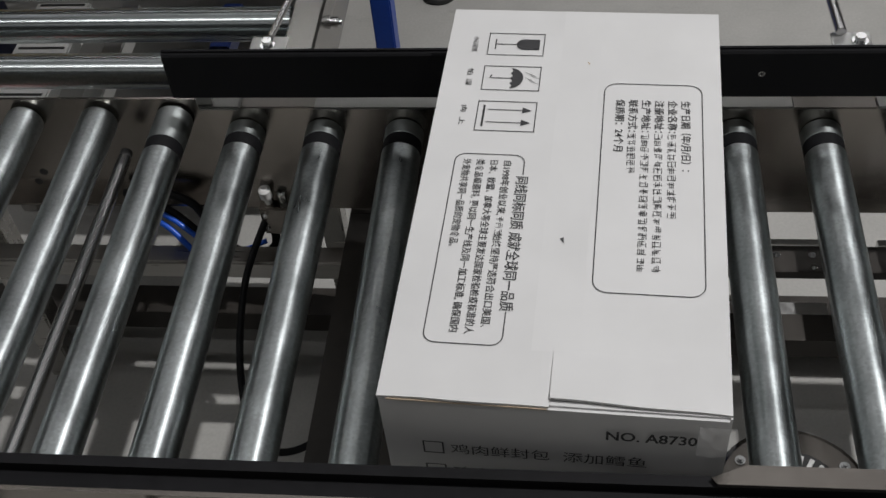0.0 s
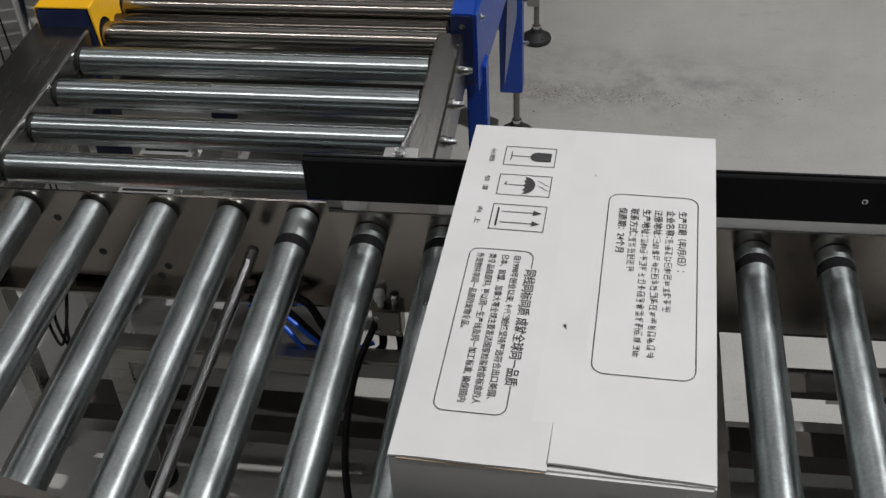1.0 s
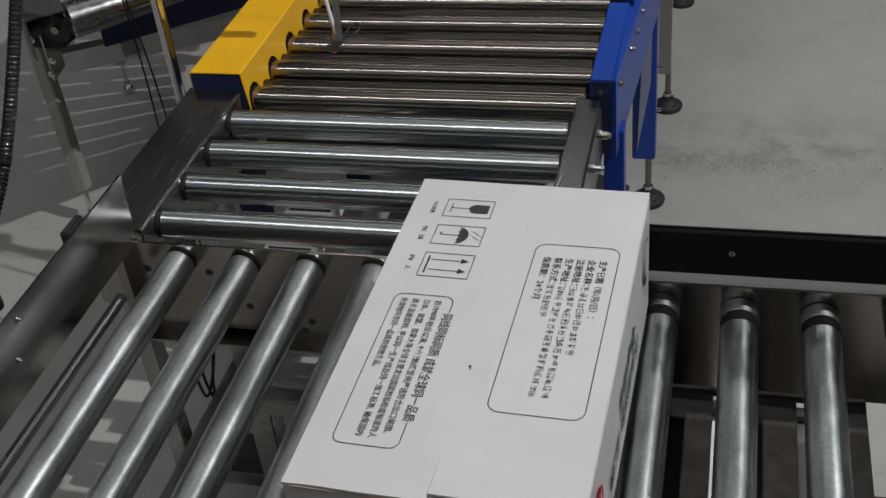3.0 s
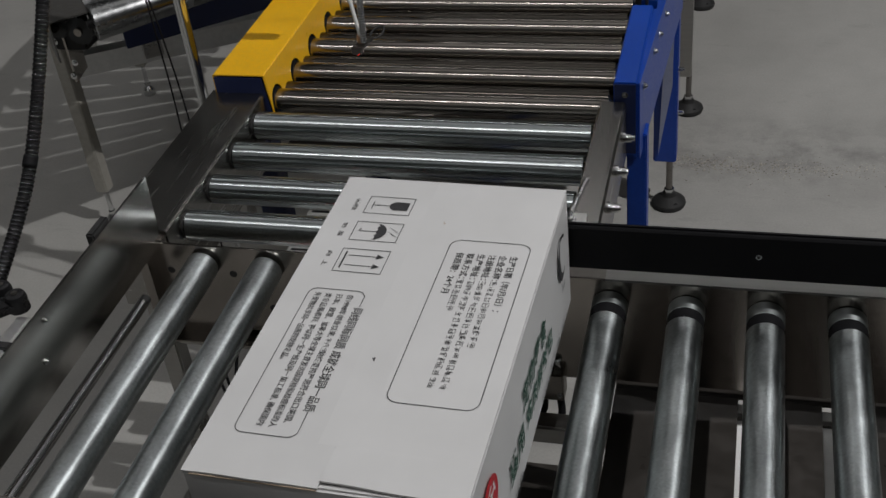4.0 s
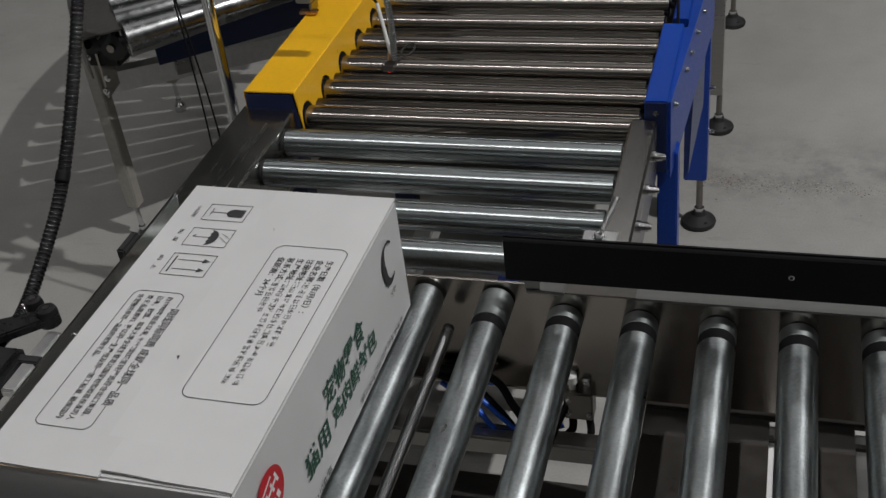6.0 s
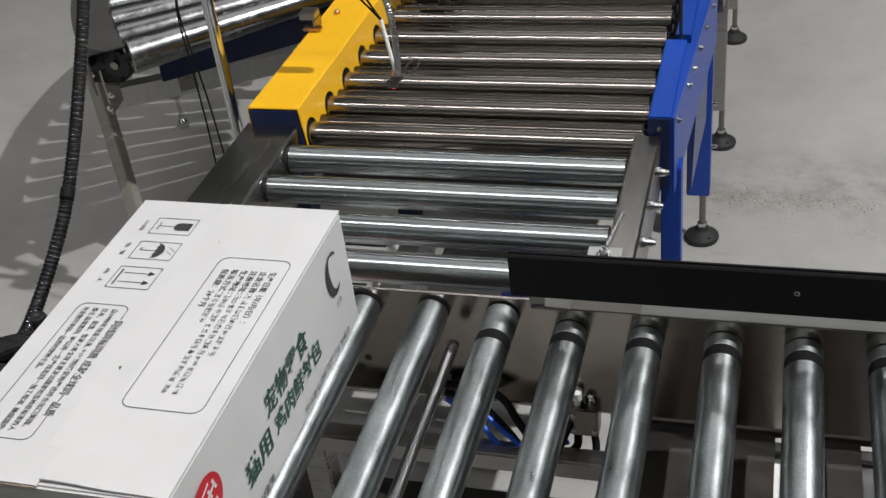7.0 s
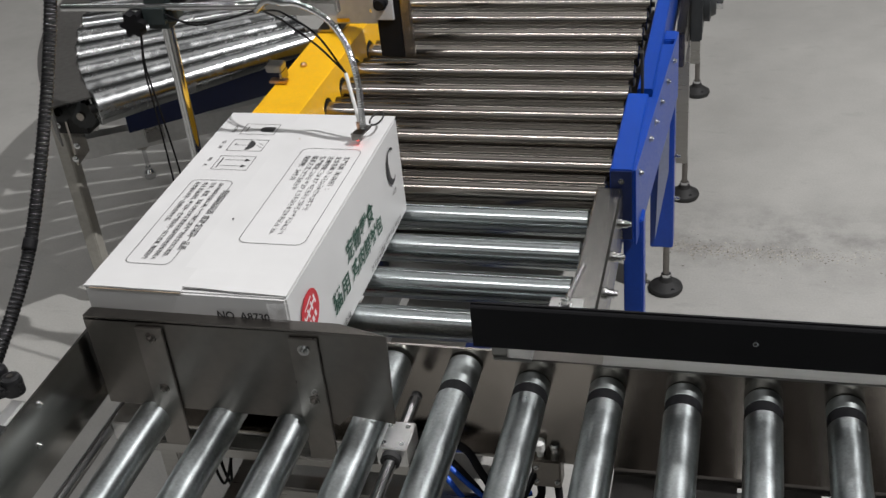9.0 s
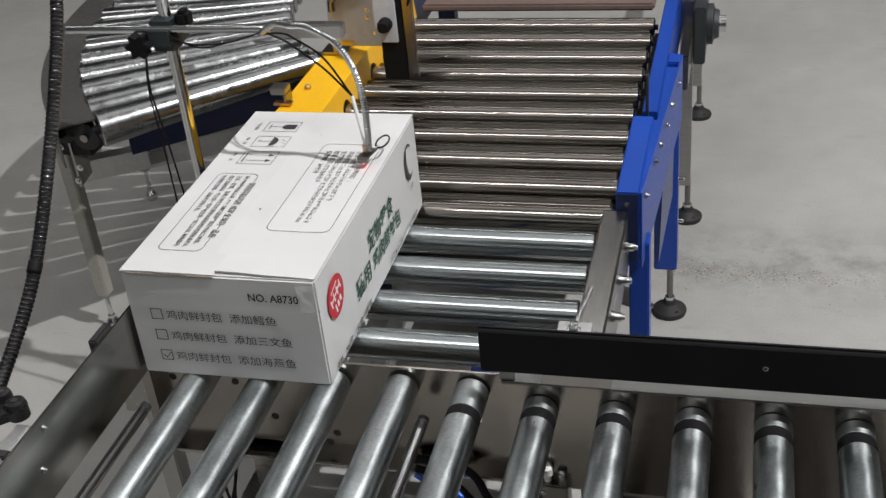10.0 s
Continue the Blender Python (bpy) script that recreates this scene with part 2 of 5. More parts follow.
def smooth_path(points, per=8):
    pts = [Vector(p) for p in points]
    pts = [pts[0] * 2 - pts[1]] + pts + [pts[-1] * 2 - pts[-2]]
    out = []
    for i in range(1, len(pts) - 2):
        a, b, c, d = pts[i - 1:i + 3]
        for k in range(per):
            t = k / per
            out.append(0.5 * (2 * b + (c - a) * t + (2 * a - 5 * b + 4 * c - d) * t * t + (3 * b - a - 3 * c + d) * t ** 3))
    return out + [pts[-2]]


def hose(bm, points, r, seg=10, per=8, ridge=0.0, pitch=0.0):
    """A round hose along a smooth line, with ridges of the given depth and pitch."""
    line = smooth_path(points, per)
    if ridge:
        fine, run = [], 0.0
        for a, b in zip(line, line[1:]):
            n = max(1, round((b - a).length / (pitch / 4)))
            fine += [a.lerp(b, i / n) for i in range(n)]
        line = fine + [line[-1]]
    rings, up = [], Vector((0.3, 0.2, 1)).normalized()
    for i, p in enumerate(line):
        way = (line[min(i + 1, len(line) - 1)] - line[max(i - 1, 0)]).normalized()
        side = way.cross(up)
        if side.length < 0.05:
            side = way.cross(Vector((1, 0, 0)))
        side.normalize()
        up = side.cross(way).normalized()
        rr = r - (ridge if ridge and i % 4 in (0, 1) else 0)
        rings.append([bm.verts.new(p + rr * (side * math.cos(a) + up * math.sin(a))) for a in (2 * math.pi * k / seg for k in range(seg))])
    for a, b in zip(rings, rings[1:]):
        for i in range(seg):
            bm.faces.new((a[i], a[(i + 1) % seg], b[(i + 1) % seg], b[i])).smooth = True
    bm.faces.new(rings[0][::-1])
    bm.faces.new(rings[-1])
    bmesh.ops.recalc_face_normals(bm, faces=bm.faces)
    return bm


def prism(bm, outline, axis, a, b):
    """A closed outline in the plane across the axis (x, y or z), drawn out from a to b."""
    def at(p, q):
        return {"x": (q, p[0], p[1]), "y": (p[0], q, p[1]), "z": (p[0], p[1], q)}[axis]
    lo, hi = [bm.verts.new(at(p, a)) for p in outline], [bm.verts.new(at(p, b)) for p in outline]
    n = len(outline)
    fs = [bm.faces.new(lo), bm.faces.new(hi[::-1])]
    for i in range(n):
        fs.append(bm.faces.new((lo[i], hi[i], hi[(i + 1) % n], lo[(i + 1) % n])))
    bmesh.ops.recalc_face_normals(bm, faces=fs)
    return bm


def part(name, bm, mat, parent=None, label="", loc=None):
    me = bpy.data.meshes.new(name)
    bm.to_mesh(me)
    bm.free()
    me.materials.append(mat)
    ob = new(name, me)
    if parent:
        ob.parent = parent
    if loc:
        ob.location = loc
    if label:
        tagged(ob, label)
    return ob


def thing(name, label, category, place=(0, 0, 0), group="", kind=""):
    ob = new(name)
    ob.location = place
    ob.empty_display_size = 0.05
    return tagged(ob, label, category, group, kind)


def B(*a, **k):
    return block(bmesh.new(), *a, **k)


def R(*a, **k):
    return rod(bmesh.new(), *a, **k)


def hexbolt(parent, p, way, r=0.008, h=0.006, mat=None, name="bolt"):
    p, way = Vector(p), Vector(way)
    bm = bmesh.new()
    rod(bm, p, p + way * 0.0015, r * 1.5, 16)
    rod(bm, p + way * 0.0015, p + way * (0.0015 + h), r, 6)
    rod(bm, p + way * (0.0015 + h), p + way * (0.004 + h), r * 0.55, 10)
    return part(name, bm, mat or CHROME, parent)


# ---- the hall ----
def build_hall():
    bm = bmesh.new()
    block(bm, -14, 16, -12, 18, -0.2, 0)
    tagged(part("floor", bm, CONCRETE), "pale grey sealed concrete floor with faint stains", "floor", kind="structure")
    for name, box in (("wall_north", (-14, 16, 18, 18.2, 0, 8)), ("wall_south", (-14, 16, -12.2, -12, 0, 8)), ("wall_west", (-14.2, -14, -12, 18, 0, 8)), ("wall_east", (16, 16.2, -12, 18, 0, 8))):
        tagged(part(name, B(*box), WALL), "pale painted wall of the factory hall", "wall", kind="structure")
    tagged(part("ceiling", B(-14, 16, -12, 18, 8, 8.2), CEILING), "grey sheet roof of the factory hall", "ceiling", kind="structure")
    for eye, aim, lx, ly, watts in LAMPS:
        lamp = thing("unseen_ceiling_lamp", "unseen linear lamp hung under the hall roof", "lamp", (eye[0], eye[1], eye[2]), "hall lamps")
        part("housing", B(-lx / 2 - 0.03, lx / 2 + 0.03, -ly / 2 - 0.03, ly / 2 + 0.03, 0.25, 0.33, bevel=0.01), LAMP_GLASS, lamp)
        for s in (-1, 1):
            part("suspension_wire", R((s * lx * 0.4, 0, 0.33), (s * lx * 0.4, 0, 8 - eye[2]), 0.004, 8), CHROME, lamp)
    # grit along a joint of the floor
    rng = random.Random(4)
    bm = bmesh.new()
    for i in range(1700):
        x = 0.46 + abs(rng.gauss(0, 0.36)) if i % 9 else rng.uniform(0.5, 3.2)
        y = 1.535 + 0.04 * (x - 0.8) + 0.02 * math.sin(x * 5) + rng.gauss(0, 0.022 if i % 6 else 0.07)
        s = rng.choice((0.0010, 0.0013, 0.0018, 0.0024, 0.0034)) * rng.uniform(0.6, 1.2)
        h = s * 0.5
        a = rng.uniform(0, 3)
        ring = [bm.verts.new((x + s * math.cos(a + k * 1.26) * rng.uniform(0.6, 1), y + s * math.sin(a + k * 1.26) * rng.uniform(0.6, 1), 0.0005)) for k in range(5)]
        top = bm.verts.new((x, y, h))
        for k in range(5):
            bm.faces.new((ring[k], ring[(k + 1) % 5], top))
    tagged(part("floor_grit", bm, CRUMB), "brown grit and crumbs strewn on the floor", "grit", kind="stuff")


build_hall()


# ---- the main roller conveyor ----
CAP = material("zinc_end_cap", (0.40, 0.43, 0.425), 0.45, 1, 60, 0.15, 0.0, coarse=16, coarse_amount=0.2, rough_vary=0.06, turned="Y", aniso=0.6)
PITCH, RADIUS, AXIS = 0.12, 0.0288, 0.7212
ROLLERS = []          # keyed: they turn under the carton


def main_roller(parent, k):
    """A zinc roller across the line; those of the driven stretch end in a pale cap and a black groove."""
    x = k * PITCH
    bm = bmesh.new()
    if k <= 1:
        lathe(bm, (0, -0.675, 0), (0, -0.004, 0), [(0, 0.023), (0.004, RADIUS), (0.99, RADIUS), (0.996, 0.0275), (1, 0.021)], 40)
        ob = part("roller", bm, ZINC, parent, loc=(x, 0, AXIS))
    else:
        far = -0.092 if k == 2 else -0.085
        lathe(bm, (0, -0.675, 0), (0, far, 0), [(0, 0.024), (0.004, RADIUS), (0.998, RADIUS), (1, 0.026)], 40)
        ob = part("roller", bm, ZINC, parent, loc=(x, 0, AXIS))
        part("groove", R((0, far, 0), (0, far + 0.022, 0), RADIUS - 0.0004, 40), BLACK, ob, "black belt groove")
        cap_end = -0.005 if k == 2 else -0.0352
        part("end_cap", R((0, far + 0.022, 0), (0, cap_end, 0), RADIUS, 40, 0.0012), CAP, ob, "pale grey end cap")
    part("shaft", R((0, -0.695, 0), (0, -0.675, 0), 0.006, 6), CHROME, ob)
    ROLLERS.append((ob, k))
    return ob


def build_main_conveyor():
    c = thing("roller_conveyor", "long steel roller conveyor with zinc rollers in dull side plates", "conveyor")
    # far side plate with a lip at the foot
    prism_line = [(0.0, 0.757), (0.005, 0.757), (0.005, 0.552), (-0.028, 0.552), (-0.028, 0.556), (0.0, 0.556)]
    part("far_side_plate", prism(bmesh.new(), prism_line, "x", -0.355, 2.5), PLATE, c, "dull stainless side plate")
    part("inner_side_plate", B(0.305, 2.5, -0.0345, -0.030, 0.557, 0.7735), PLATE, c, "glossy stainless side plate")
    near = [(-0.695, 0.757), (-0.70, 0.757), (-0.70, 0.552), (-0.665, 0.552), (-0.665, 0.557), (-0.695, 0.557)]
    part("near_side_plate", prism(bmesh.new(), near, "x", 0.2, 2.5), PLATE, c, "dull stainless side plate")
    for x, z in ((-0.19, 0.70), (-0.03, 0.580), (-0.014, 0.602), (-0.127, 0.628), (-0.31, 0.70), (-0.295, 0.655), (0.21, 0.63)):
        part("bolt_hole", R((x, -0.0006, z), (x, 0.001, z), 0.007, 14), RUBBER, c, "dark bolt hole")
    for k in range(-2, 21):
        main_roller(c, k)
    # frame below: cross beams, a leg frame and long rails
    for name, dims, mat in (
        ("lower_rail", (-0.36, 0.478, 0.03, 0.075, 0.49, 0.535), STAINLESS),
        # from here the same rail takes the dark cover colour
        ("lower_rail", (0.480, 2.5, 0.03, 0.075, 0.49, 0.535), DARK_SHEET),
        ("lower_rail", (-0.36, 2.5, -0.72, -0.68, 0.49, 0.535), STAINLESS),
        # dark beam added in place of a shadow band across the floor
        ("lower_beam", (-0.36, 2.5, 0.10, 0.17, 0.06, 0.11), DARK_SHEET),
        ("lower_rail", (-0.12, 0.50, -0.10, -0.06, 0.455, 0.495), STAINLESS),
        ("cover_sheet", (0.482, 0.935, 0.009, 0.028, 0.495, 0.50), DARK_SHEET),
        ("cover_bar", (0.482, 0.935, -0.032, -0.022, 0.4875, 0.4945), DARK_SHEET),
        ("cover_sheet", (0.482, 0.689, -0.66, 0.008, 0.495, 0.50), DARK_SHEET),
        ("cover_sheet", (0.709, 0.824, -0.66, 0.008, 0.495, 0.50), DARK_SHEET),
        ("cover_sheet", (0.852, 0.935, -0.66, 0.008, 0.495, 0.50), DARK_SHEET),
        # white strips added behind the slits make them read bright
        ("slit_strip", (0.688, 0.710, -0.66, 0.008, 0.482, 0.486), WHITE_PLASTIC),
        ("slit_strip", (0.823, 0.853, -0.66, 0.008, 0.482, 0.486), WHITE_PLASTIC),
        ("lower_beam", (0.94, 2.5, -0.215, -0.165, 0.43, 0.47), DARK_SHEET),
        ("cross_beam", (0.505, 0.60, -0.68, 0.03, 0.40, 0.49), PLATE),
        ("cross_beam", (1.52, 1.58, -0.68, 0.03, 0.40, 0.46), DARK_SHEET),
        ("cross_beam", (-0.20, -0.14, -0.68, 0.03, 0.42, 0.48), STAINLESS),
        ("leg", (-0.18, -0.13, -0.02, 0.03, 0.05, 0.55), STAINLESS),
        ("leg", (-0.18, -0.13, -0.70, -0.65, 0.05, 0.55), STAINLESS),
        ("leg", (0.53, 0.58, 0.03, 0.08, 0.05, 0.55), STAINLESS),
        ("leg", (0.53, 0.58, -0.72, -0.67, 0.05, 0.55), STAINLESS),
        ("leg", (1.62, 1.67, 0.03, 0.08, 0.05, 0.55), STAINLESS),
        ("leg", (1.62, 1.67, -0.72, -0.67, 0.05, 0.55), STAINLESS),
    ):
        part(name, B(*dims, bevel=0.0 if mat in (DARK_SHEET, WHITE_PLASTIC) else 0.004), mat, c)
    for x, y in ((-0.155, 0.005), (-0.155, -0.675), (0.555, 0.055), (0.555, -0.695), (1.645, 0.055), (1.645, -0.695)):
        bm = bmesh.new()
        lathe(bm, (x, y, 0), (x, y, 0.06), [(0, 0.035), (0.25, 0.035), (0.5, 0.012), (1, 0.008)], 20)
        part("levelling_foot", bm, RUBBER, c)
    # upright reflective plates and screws under the driven stretch
    part("cover_plate", B(1.13, 1.285, 0.0, 0.012, 0.36, 0.445), ALU, c, "bright aluminium cover plate")
    part("cover_plate", B(1.34, 1.45, 0.0, 0.012, 0.36, 0.445), ALU, c, "bright aluminium cover plate")
    part("mount_rail", B(0.98, 1.56, -0.085, -0.03, 0.46, 0.475), DARK_SHEET, c)
    for x, y in ((1.17, -0.05), (1.225, -0.05), (1.225, -0.075), (1.36, -0.05), (1.40, -0.05), (1.40, -0.075)):
        hexbolt(c, (x, y, 0.475), (0, 0, 1), 0.004, 0.002)
    part("shelf_plate", B(1.0, 1.24, -0.16, -0.13, 0.44, 0.455), ALU, c, "bright aluminium strip")
    for x0, x1 in ((1.33, 1.27), (1.345, 1.40)):
        bm = bmesh.new()
        prism(bm, [(x0, -0.20), (x0 + 0.016, -0.20), (x1 + 0.016, -0.40), (x1, -0.40)], "z", 0.40, 0.415)
        part("brace", bm, SHEET, c, "pale grey brace")
    # drive motor under the rollers, with a fan cowl on top
    bm = bmesh.new()
    lathe(bm, (1.15, -0.475, 0.30), (1.15, -0.475, 0.47), [(0, 0.10), (0.9, 0.108), (0.97, 0.106), (1, 0.098)], 48)
    m = part("drive_motor", bm, PLATE, c, "round grey motor cowl")
    part("grille_ring", R((1.15, -0.475, 0.470), (1.15, -0.475, 0.472), 0.066, 40), RUBBER, m, "black grille ring")
    for i in range(24):
        a = i / 24 * 2 * math.pi
        u, v = Vector((math.cos(a), math.sin(a))), Vector((-math.sin(a), math.cos(a)))
        p = Vector((1.15, -0.475))
        bm = bmesh.new()
        prism(bm, [tuple(p + u * 0.02 - v * 0.0022), tuple(p + u * 0.059 - v * 0.0032), tuple(p + u * 0.059 + v * 0.0032), tuple(p + u * 0.02 + v * 0.0022)], "z", 0.4722, 0.476)
        part("grille_rib", bm, ALU, m)
    for x, y in ((1.083, -0.425), (1.222, -0.43)):
        hexbolt(m, (x, y, 0.47), (0, 0, 1), 0.005, 0.003)


ANGLE_JOINT = 1.152


def build_guides():
    """Black guide bars along both sides, each on its silver angle."""
    g = thing("guide_rail", "black plastic guide bar on a silver angle along the rollers", "guide rail", group="guide rails")
    outline = [(-0.055, 0.807), (-0.055, 0.881), (-0.053, 0.884), (-0.049, 0.884), (-0.049, 0.887), (-0.045, 0.887), (-0.042, 0.884), (-0.042, 0.807)]
    part("bar", prism(bmesh.new(), outline, "x", 0.272, 2.5), BLACK, g, "black plastic bar")
    angle = [(-0.046, 0.777), (-0.046, 0.781), (-0.004, 0.781), (-0.004, 0.777)]
    part("angle", prism(bmesh.new(), angle, "x", 0.474, ANGLE_JOINT), FLANGE, g, "brushed silver flange")
    part("angle", prism(bmesh.new(), angle, "x", ANGLE_JOINT + 0.115, 2.5), FLANGE, g, "brushed silver flange")
    part("joint_piece", B(ANGLE_JOINT + 0.002, ANGLE_JOINT + 0.113, -0.044, -0.006, 0.7745, 0.778), DULL, g, "dull joint piece between two flanges")
    part("joint_tab", B(ANGLE_JOINT + 0.078, ANGLE_JOINT + 0.113, -0.018, -0.006, 0.778, 0.781), FLANGE, g)
    part("angle_end", prism(bmesh.new(), [(-0.04, 0.774), (-0.04, 0.777), (-0.006, 0.777), (-0.006, 0.774)], "x", 0.36, 0.474), DULL, g)
    part("angle_end", B(0.30, 0.362, -0.047, -0.006, 0.7745, 0.781, bevel=0.002), FLANGE, g)
    for x in (0.31, 1.95, 2.4):
        part("spacer", B(x - 0.012, x + 0.012, -0.0418, -0.034, 0.7812, 0.86), FLANGE, g)
    for x in (0.36, 0.70, 1.10, 1.50, 1.90):
        part("post", B(x - 0.015, x + 0.015, -0.0296, -0.004, 0.70, 0.7768), PLATE, g)
    for x in (0.702, 1.10, 1.50):
        bm = bmesh.new()
        rod(bm, (x, -0.0562, 0.848), (x, -0.0548, 0.848), 0.0045, 14)
        s = part("screw", bm, CHROME, g)
        part("socket", R((x, -0.0566, 0.848), (x, -0.0561, 0.848), 0.0026, 6), RUBBER, s)
    # plate and pin of the bar's stay
    for x0, nut_x, pin_x, end_x, pin_r in ((0.388, 0.414, 0.416, 0.428, 0.005), (1.196, 1.232, 1.208, 1.204, 0.0075)):
        part("stay_plate", B(x0, x0 + 0.052, -0.042, 0.014, 0.858, 0.863, bevel=0.001), ALU, g, "bare aluminium stay plate")
        bm = bmesh.new()
        rod(bm, (nut_x, -0.008, 0.863), (nut_x, -0.008, 0.866), 0.011, 20)
        rod(bm, (nut_x, -0.008, 0.866), (nut_x, -0.008, 0.874), 0.0075, 6)
        part("nut", bm, CHROME, g)
        part("pin", R((pin_x, 0.004, 0.863 + pin_r), (end_x, 0.10, 0.863 + pin_r), pin_r, 14, 0.001), ROD, g, "bright steel pin")
    n = thing("guide_rail", "black plastic guide bar on the near side of the rollers", "guide rail", group="guide rails")
    near = [(-0.70, 0.807), (-0.70, 0.884), (-0.712, 0.884), (-0.712, 0.87), (-0.73, 0.87), (-0.73, 0.864), (-0.715, 0.864), (-0.712, 0.807)]
    part("bar", prism(bmesh.new(), near, "x", 0.19, 2.5), BLACK, n, "black plastic bar")
    part("flat_edge", B(0.19, 2.5, -0.736, -0.7305, 0.85, 0.872), PLATE, n)
    part("edge_strip", prism(bmesh.new(), [(0.985, -0.705), (1.02, -0.690), (2.5, -0.690), (2.5, -0.712), (0.99, -0.712)], "z", 0.885, 0.890), PLATE, n, "brushed silver strip with a pointed end")
    part("knob", R((0.425, -0.748, 0.84), (0.425, -0.748, 0.862), 0.0065, 14, 0.001), ALU, n)
    for x in (0.36, 0.9, 1.5):
        part("post", B(x - 0.015, x + 0.015, -0.7115, -0.7005, 0.70, 0.82), PLATE, n)
    # stop plate on the far left
    s = thing("stop_plate", "tall dull stainless stop plate along the end of the rollers", "stop plate")
    bm = bmesh.new()
    prism(bm, [(-0.82, 0.742), (0.024, 0.742), (0.034, 0.876), (-0.82, 0.876)], "x", -0.334, -0.330)
    part("plate", bm, STOP_STEEL, s, "dull stainless plate")
    part("foot_angle", B(-0.37, -0.3345, -0.80, 0.0, 0.742, 0.747), PLATE, s)
    part("hanger", B(-0.352, -0.3345, -0.03, 0.0, 0.55, 0.742), PLATE, s)
    part("hanger", B(-0.352, -0.3345, -0.80, -0.74, 0.0, 0.742), PLATE, s)
    part("tab", B(-0.350, -0.3345, -0.150, -0.095, 0.84, 0.883, bevel=0.003), RUBBER, s)
    for y, z in ((-0.36, 0.80), (-0.33, 0.855)):
        hexbolt(s, (-0.33, y, z), (1, 0, 0), 0.004, 0.002)


# ---- the pusher that shoves the carton across ----
def build_pusher():
    p = thing("pusher", "dark steel pusher plate on two straps with hex bolts", "pusher", (0, -0.73, 0))
    # the origin lies in the plane of the strap faces
    bm = bmesh.new()
    prism(bm, [(-0.316, 0.743), (0.06, 0.742), (0.08, 0.735), (0.10, 0.758), (0.172, 0.748), (0.178, 0.913), (-0.318, 0.909)], "y", 0.006, 0.010)
    part("push_plate", bm, DULL, p, "dark steel plate with a folded top")
    bm = bmesh.new()
    prism(bm, [(-0.319, 0.006), (0.178, 0.006), (0.098, 0.029), (-0.317, 0.029)], "z", 0.9132, 0.9165)
    part("top_fold", bm, DULL, p)
    bm = bmesh.new()
    prism(bm, [(-0.3185, 0.010), (-0.3145, 0.006), (-0.3145, 0.028), (-0.3185, 0.028)], "z", 0.75, 0.908)
    part("side_fold", bm, DULL, p)
    for x0 in (-0.230, 0.024):
        bm = bmesh.new()
        block(bm, x0, x0 + 0.046, 0.0, 0.005, 0.666, 0.905, bevel=0.001)
        strap = part("strap", bm, STRAP, p, "flat steel strap")
        for z in (0.885, 0.785):
            hexbolt(strap, (x0 + 0.023, 0.0, z), (0, -1, 0), 0.0065, 0.005, CHROME if z > 0.8 and x0 > 0 else STRAP)
    part("carriage_bar", B(-0.33, 0.20, 0.0055, 0.045, 0.640, 0.664, bevel=0.003), STAINLESS, p)
    b = part("slide_block", B(0.136, 0.186, 0.0, 0.065, 0.664, 0.702, bevel=0.002), ALU, p, "bare aluminium slide block")
    for x, y in ((0.146, 0.012), (0.176, 0.012), (0.176, 0.052), (0.146, 0.052)):
        hexbolt(b, (x, y, 0.702), (0, 0, 1), 0.003, 0.002)
    part("bushing", R((0.161, -0.012, 0.684), (0.161, 0.0, 0.684), 0.016, 24), RUBBER, b, "black bushing")
    part("slide_block", B(-0.325, -0.277, 0.0, 0.065, 0.664, 0.702, bevel=0.002), ALU, p, "bare aluminium slide block")
    return p


def build_slide_rods():
    for x, end in ((0.162, -0.052), (-0.334, -0.078)):
        r = thing("slide_rod", "bright ground steel rod between the rollers", "rod", group="slide rods")
        part("shaft", R((0, -1.2, 0), (0, end, 0), 0.0105, 28, 0.0015), ROD, r, loc=(x, 0, 0.684))
        part("end_bush", R((0, end, 0), (0, end + 0.012, 0), 0.0095, 20), RUBBER, r, "dark end bush", loc=(x, 0, 0.684))


